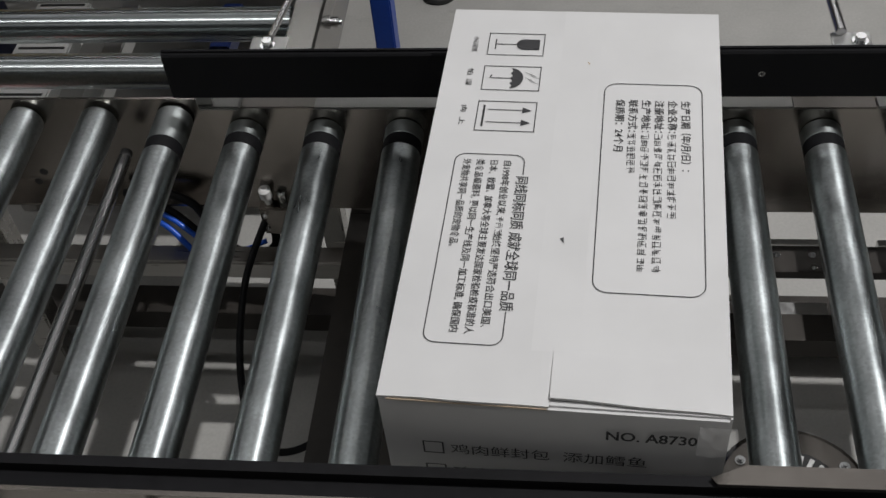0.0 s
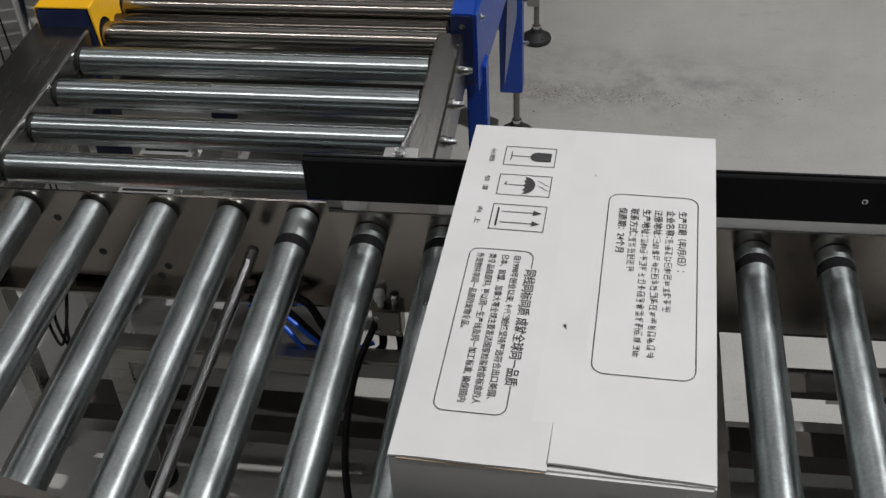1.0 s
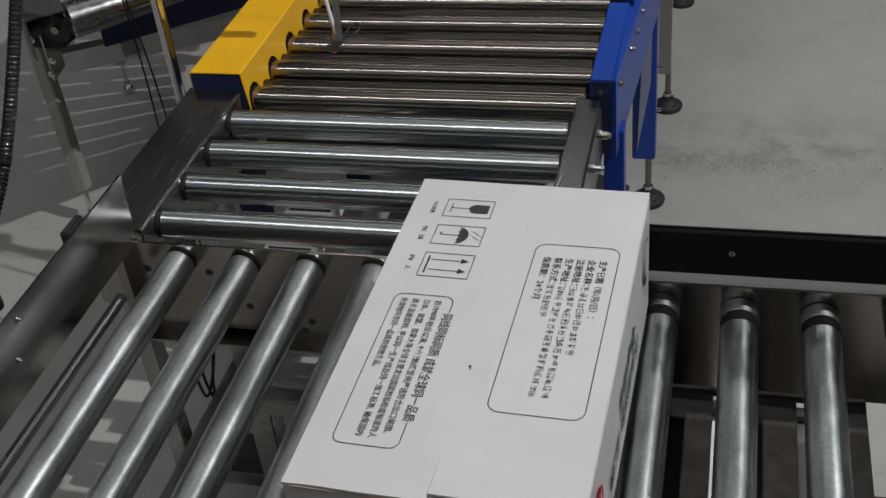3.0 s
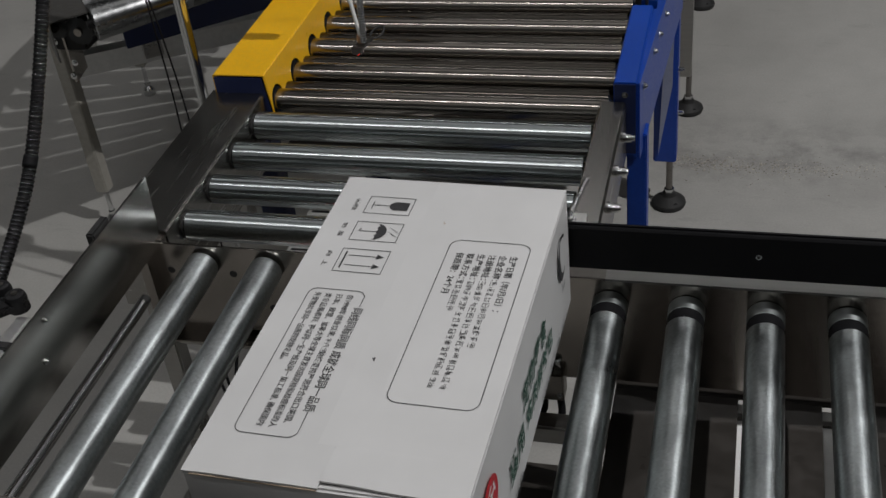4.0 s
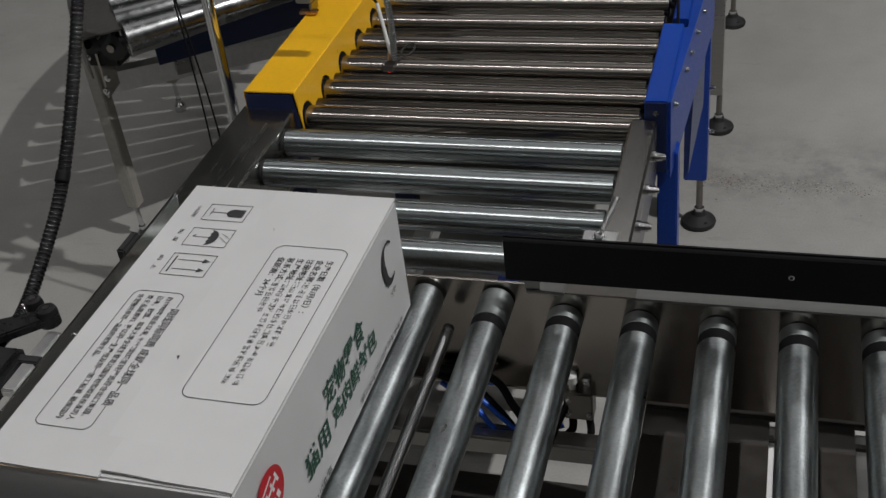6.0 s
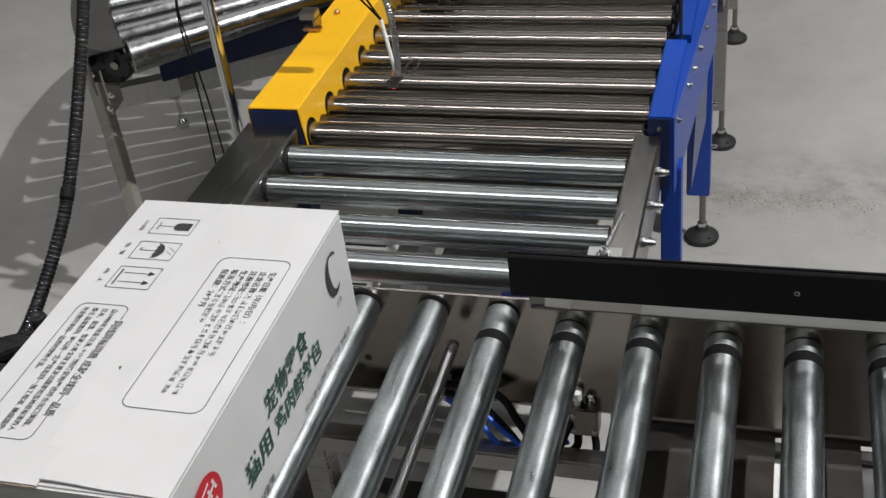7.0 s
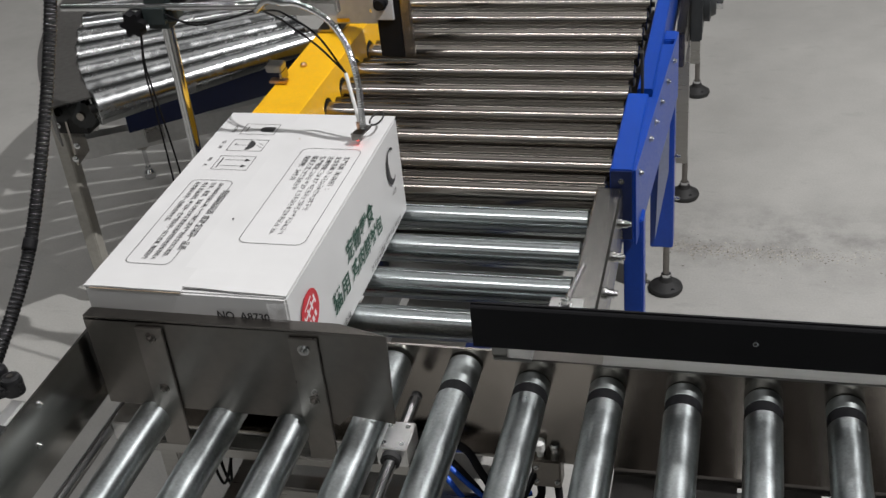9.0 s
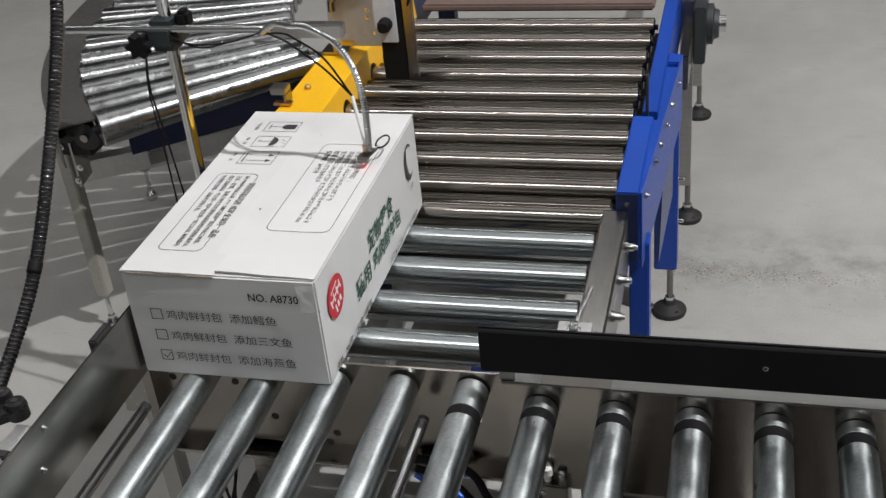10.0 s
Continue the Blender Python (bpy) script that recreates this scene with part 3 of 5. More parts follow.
def build_valve():
    v = thing("pneumatic_valve", "small grey pneumatic valve with a white knob and black hoses", "valve")
    part("body", B(0.352, 0.402, -0.055, -0.02, 0.515, 0.575, bevel=0.003), PLATE, v)
    part("bracket", B(0.33, 0.41, -0.02, -0.001, 0.57, 0.64, bevel=0.002), STAINLESS, v)
    bm = bmesh.new()
    lathe(bm, (0.366, -0.04, 0.575), (0.366, -0.045, 0.612), [(0, 0.006), (0.4, 0.006), (0.45, 0.010), (0.9, 0.010), (1, 0.006)], 18)
    part("knob", bm, WHITE_PLASTIC, v, "white push knob")
    bm = bmesh.new()
    lathe(bm, (0.39, -0.035, 0.575), (0.39, -0.038, 0.60), [(0, 0.008), (0.9, 0.008), (1, 0.005)], 14)
    part("fitting", bm, CHROME, v)
    for x, y, z in ((0.36, -0.055, 0.53), (0.395, -0.055, 0.53), (0.36, -0.055, 0.56)):
        hexbolt(v, (x, y, z), (0, -1, 0), 0.003, 0.002)
    runs = (
        ("hose", [(0.365, -0.04, 0.515), (0.363, -0.052, 0.487), (0.335, -0.062, 0.472), (0.295, -0.058, 0.485), (0.262, -0.045, 0.525), (0.235, -0.03, 0.560), (0.19, -0.022, 0.575), (0.12, -0.018, 0.572)], 0.0072, BLACK),
        ("hose", [(0.393, -0.04, 0.515), (0.396, -0.056, 0.482), (0.375, -0.072, 0.458), (0.325, -0.072, 0.452), (0.28, -0.065, 0.470), (0.24, -0.05, 0.510), (0.19, -0.03, 0.545), (0.13, -0.022, 0.556)], 0.0068, BLACK),
        ("hose", [(0.36, -0.04, 0.55), (0.33, -0.14, 0.49), (0.335, -0.27, 0.42), (0.38, -0.37, 0.38), (0.46, -0.36, 0.38), (0.53, -0.27, 0.43)], 0.006, BLACK),
        ("air_line", [(0.13, -0.026, 0.545), (0.19, -0.05, 0.525), (0.235, -0.075, 0.490), (0.28, -0.085, 0.470), (0.34, -0.06, 0.480)], 0.0052, BLUE_HOSE),
        ("air_line", [(0.15, -0.026, 0.550), (0.20, -0.045, 0.538), (0.245, -0.062, 0.508), (0.29, -0.072, 0.485), (0.35, -0.05, 0.495)], 0.0045, BLUE_HOSE),
    )
    for name, pts, r, mat in runs:
        part(name, hose(bmesh.new(), pts, r), mat, v)
    w = thing("cable_loop", "thin black cables hanging under the rollers", "cable")
    for d in (0, 0.015):
        part("cable", hose(bmesh.new(), [(-0.25 + d, 0.02, 0.56), (-0.255 + d, -0.03, 0.50), (-0.235 + d, -0.05, 0.44), (-0.215, -0.04, 0.49), (-0.215, 0.0, 0.55)], 0.0028, 8), BLACK, w)


# ---- the cross conveyor that takes the carton away ----
def build_cross_conveyor():
    c = thing("roller_conveyor", "short cross conveyor with four zinc rollers in stainless sides", "conveyor")
    left = [(-0.448, 0.58), (-0.448, 0.752), (-0.442, 0.760), (-0.326, 0.760), (-0.322, 0.756), (-0.322, 0.69), (-0.345, 0.66), (-0.345, 0.58)]
    part("left_side", prism(bmesh.new(), left, "y", 0.035, 0.548), STAINLESS_LONG, c, "brushed stainless boxed side")
    part("end_plate", B(-0.352, -0.324, 0.012, 0.034, 0.60, 0.755, bevel=0.002), PLATE, c)
    right = [(0.392, 0.64), (0.392, 0.757), (0.396, 0.761), (0.440, 0.761), (0.444, 0.757), (0.444, 0.64)]
    part("right_side", prism(bmesh.new(), right, "y", 0.075, 0.545), STAINLESS_LONG, c, "brushed stainless boxed side")
    for i in range(4):
        y = 0.111 + 0.12 * i
        bm = bmesh.new()
        lathe(bm, (-0.318, 0, 0), (0.388, 0, 0), [(0, 0.021), (0.004, RADIUS), (0.996, RADIUS), (1, 0.021)], 40)
        r = part("roller", bm, ZINC_X, c, loc=(0, y, AXIS))
        part("collar", R((-0.3225, 0, 0), (-0.3185, 0, 0), 0.0262, 30), RUBBER, r, "dark end collar")
        bm = bmesh.new()
        rod(bm, (0.444, y, 0.724), (0.450, y, 0.724), 0.011, 20)
        rod(bm, (0.450, y, 0.724), (0.462, y, 0.724), 0.0085, 6)
        rod(bm, (0.462, y, 0.724), (0.468, y, 0.724), 0.0055, 12)
        part("axle_bolt", bm, CHROME, c)
    for dims, mat in (((-0.40, 0.44, 0.19, 0.23, 0.42, 0.46), NAVY), ((-0.40, 0.44, 0.42, 0.46, 0.42, 0.46), STAINLESS), ((-0.05, -0.01, 0.02, 0.54, 0.50, 0.54), ALU), ((0.16, 0.20, 0.02, 0.54, 0.50, 0.54), NAVY)):
        part("under_beam", B(*dims, bevel=0.003), mat, c)
    for x, y in ((-0.41, 0.08), (-0.41, 0.50), (0.418, 0.12)):
        part("leg", B(x - 0.02, x + 0.02, y - 0.02, y + 0.02, 0.0, 0.60 if x < 0 else 0.64, bevel=0.003), STAINLESS, c)
    # wiring ducts and a strip of white terminal labels under the rollers
    d = thing("wiring_duct", "white slotted wiring duct with labels under the rollers", "duct")
    bm = block(bmesh.new(), -0.20, -0.09, 0.0, 0.50, 0.541, 0.575, bevel=0.003)
    part("body", bm, WHITE_PLASTIC, d)
    for i in range(26):
        part("slot", B(-0.19, -0.10, 0.012 + i * 0.019, 0.018 + i * 0.019, 0.5752, 0.5762), RUBBER, d)
    part("red_tag", B(-0.16, -0.06, 0.03, 0.05, 0.578, 0.580), RED_INK, d, "small red tag")
    part("stay", B(-0.16, -0.13, 0.20, 0.22, 0.46, 0.541), PLATE, d)


# ---- the long machine with blue frame and yellow guard ----
ROW_Y = [0.577 + 0.12 * i for i in range(10)]


GUARD_SLOPE = 0.10    # inner face of the guard: run over drop


def build_machine():
    m = thing("sealing_machine", "carton machine with blue frame, yellow guard and dense worn rollers", "machine")
    for y in ROW_Y:
        bm = bmesh.new()
        lathe(bm, (-0.318, 0, 0), (0.409, 0, 0), [(0, 0.023), (0.004, 0.027), (0.996, 0.027), (1, 0.023)], 40)
        r = part("roller", bm, ROLLER_STEEL, m, loc=(0, y, AXIS))
        part("collar", R((-0.325, 0, 0.001), (-0.3085, 0, 0.001), 0.0300, 30), BLACK, r, "black collar")
        part("shaft", R((0.409, 0, 0), (0.4175, 0, 0), 0.008, 12), RUBBER, r)
    # filler bars in a darkened roller steel keep the gaps dark
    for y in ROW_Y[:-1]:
        part("gap_bar", R((-0.325, 0, 0), (0.398, 0, 0), 0.024, 24), GAP_STEEL, m, "dark filler bar in the gap", loc=(0, y + 0.06, 0.710))
    # dark sheet added underneath so that nothing bright shows between rollers
    part("under_sheet", B(-0.31, 0.41, 0.53, 1.90, 0.60, 0.61), DARK_SHEET, m)
    part("belt_plate", B(-0.29, 0.40, 1.75, 2.6, 0.735, 0.757, bevel=0.006), BELT, m, "brown belt over the far end")
    # right frame
    ch = [(0.418, 0.63), (0.418, 0.797), (0.421, 0.80), (0.461, 0.80), (0.464, 0.797), (0.464, 0.63)]
    part("right_frame", prism(bmesh.new(), ch, "y", 0.553, 0.905), BLUE, m, "bright blue painted channel")
    ch2 = [(0.436, 0.63), (0.436, 0.795), (0.439, 0.798), (0.468, 0.798), (0.471, 0.795), (0.471, 0.63)]
    part("right_frame", prism(bmesh.new(), ch2, "y", 0.935, 2.6), BLUE, m, "bright blue painted channel")
    part("slot_lever", B(0.446, 0.452, 0.91, 0.932, 0.70, 0.895, bevel=0.002), RUBBER, m, "black lever in the slot")
    part("side_skirt", prism(bmesh.new(), [(0.4655, 0.556), (0.4695, 0.556), (0.507, 1.273), (0.503, 1.273)], "z", 0.622, 0.797), BLUE, m)
    part("web", prism(bmesh.new(), [(0.4642, 0.558), (0.4652, 0.558), (0.4995, 1.20), (0.472, 1.20), (0.472, 0.9), (0.4642, 0.9)], "z", 0.64, 0.794), BLUE, m)
    # channel end takes dark blue to put its shade into the colour
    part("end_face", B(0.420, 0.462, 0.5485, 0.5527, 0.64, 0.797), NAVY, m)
    hexbolt(m, (0.441, 0.5485, 0.775), (0, -1, 0), 0.004, 0.002)
    for y in (0.60, 0.75, 0.83, 0.93, 1.04, 1.16):
        hexbolt(m, (0.4695 + (y - 0.556) * 0.0523, y, 0.768), (1, 0, 0), 0.0065, 0.005)
    for y, z in ((1.29, 0.44), (1.31, 0.30)):
        hexbolt(m, (0.500, y, z), (1, 0, 0), 0.006, 0.012)
    part("post", B(0.438, 0.480, 0.600, 0.650, 0.03, 0.655, bevel=0.003), BLUE, m, "blue square post")
    part("post", B(0.438, 0.500, 1.275, 1.335, 0.16, 0.775, bevel=0.003), BLUE, m, "blue square post")
    # glare on blue paint is put into this plate's pale colour
    part("side_plate", prism(bmesh.new(), [(0.452, 0.19), (0.462, 0.44), (0.476, 0.76), (0.490, 0.76), (0.486, 0.40)], "y", 1.266, 1.272), GLARE_BLUE, m, "plate on the post, its blue paled for glare")
    part("left_frame", B(-0.430, -0.350, 0.553, 2.6, 0.62, 0.792), NAVY, m, "dark blue painted channel")
    for y in (0.60, 1.30, 2.4):
        part("post", B(-0.42, -0.36, y, y + 0.05, 0.0, 0.62), NAVY, m)
    # yellow guard with a bay over each roller
    g = bmesh.new()
    n = 240
    y0, y1 = 0.541, 1.75
    rows = []
    for i in range(n + 1):
        y = y0 + (y1 - y0) * i / n
        d = min(abs(y - r) for r in ROW_Y)
        low = 0.70
        if d < 0.0315:
            low = 0.727 + math.sqrt(0.0315 ** 2 - d * d)
        slope = lambda z: -0.316 + (0.80 - z) * GUARD_SLOPE
        prof = [(-0.434, 0.700), (-0.434, 0.798), (-0.431, 0.801), (-0.319, 0.801), (-0.316, 0.7995), (slope(0.775), 0.775), (slope(low), low)]
        rows.append([g.verts.new((px, y, pz)) for px, pz in prof])
    for a, b in zip(rows, rows[1:]):
        for k in range(len(a) - 1):
            f = g.faces.new((a[k], b[k], b[k + 1], a[k + 1]))
            f.smooth = False
    bmesh.ops.recalc_face_normals(g, faces=g.faces)
    guard = part("guard", g, YELLOW, m, "yellow painted sheet guard with bays for the rollers")
    mod = guard.modifiers.new("thick", "SOLIDIFY")
    mod.thickness, mod.offset = 0.003, -1
    part("guard_end", prism(bmesh.new(), [(-0.430, 0.66), (-0.430, 0.795), (-0.322, 0.795), (-0.309, 0.672), (-0.309, 0.66)], "y", 0.5375, 0.5408), NAVY, m)
    # feet
    for x, y, top in ((0.469, 1.305, 0.16), (0.453, 0.625, 0.06)):
        foot(m, x + 0.012, y, top)


def foot(parent, x, y, top):
    bm = bmesh.new()
    lathe(bm, (x, y, 0), (x, y, 0.045), [(0, 0.045), (0.2, 0.048), (0.35, 0.046), (0.75, 0.02), (1, 0.016)], 32)
    f = part("levelling_foot", bm, RUBBER, parent, "black rubber levelling foot")
    part("spindle", R((x, y, 0.045), (x, y, top + 0.01), 0.009, 14), STRAP, f, "dark steel spindle")
    part("lock_nut", R((x, y, 0.046), (x, y, 0.056), 0.014, 6), CHROME, f)
    part("dimple", R((x + 0.02, y - 0.03, 0.018), (x + 0.0215, y - 0.0325, 0.020), 0.006, 12), BLACK, f)
    return f


def build_far_frame():
    """The grey frame of the next machine behind the blue one."""
    f = thing("machine_frame", "grey steel frame of the next machine on black feet", "machine frame")
    for y in (1.842, 2.62):
        part("leg", B(0.470, 0.508, y - 0.02, y + 0.02, 0.13, 0.74, bevel=0.003), STAINLESS, f)
        foot(f, 0.500, y, 0.14)
    part("rail", B(0.486, 0.510, 1.5, 3.4, 0.60, 0.70, bevel=0.003), PLATE, f)
    part("far_rail", B(-0.55, 0.486, 2.9, 2.95, 0.60, 0.70, bevel=0.003), PLATE, f)
    b = bmesh.new()
    lathe(b, (0.5455, 1.86, 0.655), (0.580, 1.86, 0.655), [(0, 0.060), (0.5, 0.060), (0.6, 0.046), (1, 0.040)], 28)
    k = part("bearing", b, RIM_DARK, f, "round dark grey bearing housing")
    part("axle", R((0.580, 1.86, 0.655), (0.600, 1.86, 0.655), 0.024, 20), CHROME, k)
    part("bearing_block", B(0.5105, 0.545, 1.74, 1.96, 0.575, 0.745, bevel=0.004), RIM_DARK, f)


# ---- the curve of tapered rollers ----
RIM = material("grey_painted_rim", (0.06, 0.058, 0.054), 0.5, 0, 60, 0.08, 0.0, coarse=4)
CURVE = Vector((0.30, 1.90))


def build_curve():
    c = thing("curve_conveyor", "curve conveyor of polished tapered rollers on a grey stand", "conveyor")
    for i in range(15):
        a = radians(221.2 - 4.3 * i)
        d = Vector((math.cos(a), math.sin(a)))
        p0, p1 = CURVE + d * 0.992, CURVE + d * 1.586
        bm = bmesh.new()
        lathe(bm, (p0.x, p0.y, 0.780), (p1.x, p1.y, 0.762), [(0, 0.026), (0.004, 0.0285), (0.996, 0.0458), (1, 0.044)], 40)
        r = part("roller", bm, CONE, c, "polished tapered roller")
        e = CURVE + d * 1.60
        part("shaft", R((p1.x, p1.y, 0.762), (e.x, e.y, 0.761), 0.012, 12), RUBBER, r)
    # outer rim: a flat flange with a skirt
    bm = bmesh.new()
    prof = [(1.588, 0.793), (1.588, 0.797), (1.690, 0.797), (1.690, 0.69), (1.686, 0.69), (1.686, 0.793)]
    rings = []
    for i in range(41):
        a = radians(221.5 - 1.6 * i)
        rings.append([bm.verts.new((CURVE.x + r * math.cos(a), CURVE.y + r * math.sin(a), z)) for r, z in prof])
    for a, b in zip(rings, rings[1:]):
        for k in range(6):
            bm.faces.new((a[k], a[(k + 1) % 6], b[(k + 1) % 6], b[k]))
    bm.faces.new(rings[0])
    bm.faces.new(rings[-1][::-1])
    bmesh.ops.recalc_face_normals(bm, faces=bm.faces)
    part("rim_plate", bm, RIM, c, "curved grey rim flange")

    def straight(name, p, q, z0, z1, w, mat):
        p, q = Vector(p), Vector(q)
        n = Vector((-(q - p).y, (q - p).x)).normalized() * w / 2
        bm = bmesh.new()
        prism(bm, [tuple(p + n), tuple(q + n), tuple(q - n), tuple(p - n)], "z", z0, z1)
        return part(name, bm, mat, c)
    straight("side_panel", (-0.90, 0.985), (-0.46, 1.35), 0.628, 0.712, 0.012, NAVY)
    straight("stand_beam", (-1.12, 1.075), (-0.52, 1.43), 0.50, 0.56, 0.045, ALU)
    straight("stand_beam", (-1.13, 1.08), (-1.40, 1.84), 0.50, 0.545, 0.045, STAINLESS)
    straight("stand_beam", (-1.40, 1.84), (-0.46, 1.90), 0.50, 0.545, 0.045, STAINLESS)
    part("drive_box", B(-1.10, -1.0, 0.96, 1.03, 0.63, 0.755, bevel=0.006), RUBBER, c, "dark chain box")
    straight("arm_plate", (-1.06, 0.955), (-1.075, 1.04), 0.54, 0.68, 0.006, PLATE)
    for x, z in ((-1.085, 0.66), (-1.045, 0.60), (-1.06, 0.56)):
        hexbolt(c, (x, 0.952, z), (0, -1, 0), 0.006, 0.004)
    for x, z, r in ((-0.985, 0.705, 0.036), (-1.05, 0.715, 0.030)):
        bm = bmesh.new()
        teeth = [(x + (r + 0.004 * (k % 2)) * math.cos(a), z + (r + 0.004 * (k % 2)) * math.sin(a)) for k, a in ((k, 2 * math.pi * k / 28) for k in range(28))]
        prism(bm, teeth, "y", 0.925, 0.940)
        w = part("sprocket", bm, RIM_DARK, c, "dark chain sprocket")
        part("hub", R((x, 0.915, z), (x, 0.956, z), 0.011, 14), PLATE, w)
    straight("hanger", (-0.92, 1.09), (-0.88, 1.12), 0.55, 0.66, 0.04, STAINLESS)
    for x, y in ((-1.155, 1.06), (-1.405, 1.84)):
        part("leg", B(x - 0.019, x + 0.019, y - 0.02, y + 0.02, 0.12, 0.68, bevel=0.003), LEG_PAINT, c, "warm grey painted leg")
        bm = bmesh.new()
        lathe(bm, (x, y, 0), (x, y, 0.045), [(0, 0.020), (0.2, 0.022), (0.5, 0.020), (0.8, 0.011), (1, 0.010)], 20)
        f = part("levelling_foot", bm, CHROME, c)
        part("spindle", R((x, y, 0.045), (x, y, 0.13), 0.007, 10), CHROME, f)


# ---- the sensor stand, the printing head and hoses ----
def build_sensor_stand():
    s = thing("sensor_stand", "chrome pole with a clamped cross rod and a gooseneck sensor", "sensor stand")
    part("pole", R((-0.557, 0.70, 0.0), (-0.557, 0.70, 1.45), 0.0135, 24), CHROME, s, "chrome pole")
    part("base", R((-0.557, 0.70, 0.0), (-0.557, 0.70, 0.02), 0.08, 28, 0.004), PLATE, s)
    k = part("clamp", B(-0.600, -0.520, 0.655, 0.735, 1.045, 1.112, bevel=0.016), GREENISH, s, "dark plastic cross clamp")
    bm = bmesh.new()
    star = [(-0.605 + (0.024 + 0.005 * math.cos(6 * a)) * math.cos(a), 1.066 + (0.024 + 0.005 * math.cos(6 * a)) * math.sin(a)) for a in (2 * math.pi * k / 48 for k in range(48))]
    prism(bm, star, "y", 0.636, 0.664)
    part("star_knob", bm, BLACK, k, "black star knob")
    part("clamp_tail", B(-0.535, -0.505, 0.69, 0.73, 1.085, 1.125, bevel=0.008), BLACK, k)
    part("cross_rod", R((-0.785, 0.672, 1.093), (-0.24, 0.672, 1.097), 0.009, 20, 0.001), CHROME, s, "chrome cross rod")
    part("rod_block", B(-0.30, -0.142, 0.650, 0.675, 1.082, 1.112, bevel=0.003), STAINLESS, s)
    hexbolt(s, (-0.19, 0.650, 1.097), (0, -1, 0), 0.004, 0.002)
    tip = Vector((-0.008, 0.341, 0.985))
    neck = [(-0.33, 0.672, 1.085), (-0.185, 0.415, 1.203), (-0.126, 0.346, 1.226), (-0.0885, 0.336, 1.226), (-0.047, 0.347, 1.194), (-0.019, 0.348, 1.146), (-0.004, 0.338, 1.087), (-0.004, 0.338, 1.03), tip]
    part("gooseneck", hose(bmesh.new(), neck, 0.0065, 12, 10, 0.0012, 0.005), CHROME, s, "ribbed metal gooseneck")
    bm = bmesh.new()
    prism(bm, [(-0.026, 0.322), (-0.004, 0.320), (0.004, 0.358), (-0.014, 0.362)], "z", 0.980, 0.983)
    part("sensor_plate", bm, DULL, s)
    loop = [(0.006 + 0.011 * math.cos(a), 0.384 + 0.026 * math.sin(a), 0.984) for a in (2 * math.pi * k / 14 - 1.9 for k in range(14))]
    part("wire_loop", hose(bmesh.new(), loop, 0.0018, 6), RUBBER, s, "dark wire loop")
    bm = bmesh.new()
    rod(bm, (-0.012, 0.345, 0.984), (-0.012, 0.345, 0.996), 0.009, 6)
    part("sensor_nut", bm, COPPER, s)
    bm = bmesh.new()
    block(bm, -0.025, -0.006, 0.320, 0.334, 0.970, 0.980, bevel=0.001)
    h = part("sensor_head", bm, DULL, s, "small dull steel sensor head with a red diode")
    part("diode", R((-0.014, 0.326, 0.9688), (-0.014, 0.326, 0.970), 0.004, 12), RED_GLOW, h, "glowing red diode")
    part("cable_sleeve", R((-0.034, 0.364, 1.085), (-0.014, 0.346, 0.992), 0.0035, 10), WHITE_PLASTIC, s, "white cable sleeve")
    for j in (0, 1):
        part("cable", hose(bmesh.new(), [(-0.33, 0.668, 1.085 + 0.008 * j), (-0.185, 0.44, 1.175 - 0.012 * j), (-0.13, 0.37, 1.192 - 0.018 * j), (-0.070, 0.345, 1.165 - 0.022 * j), (-0.034, 0.364, 1.085)], 0.002, 6), BLACK, s)
        part("cable", hose(bmesh.new(), [(-0.54, 0.66, 1.085 - 0.01 * j), (-0.47, 0.655, 1.06 + 0.006 * j), (-0.40, 0.66, 1.07), (-0.33, 0.668, 1.088)], 0.002, 6), BLACK, s)
        part("cable", hose(bmesh.new(), [(-0.595, 0.655, 1.06), (-0.605 + 0.004 * j, 0.645, 0.97), (-0.60 + 0.012 * j, 0.64, 0.86), (-0.598 + 0.022 * j, 0.64, 0.70), (-0.60 + 0.03 * j, 0.64, 0.45), (-0.59, 0.66, 0.10)], 0.0022, 6), BLACK, s)


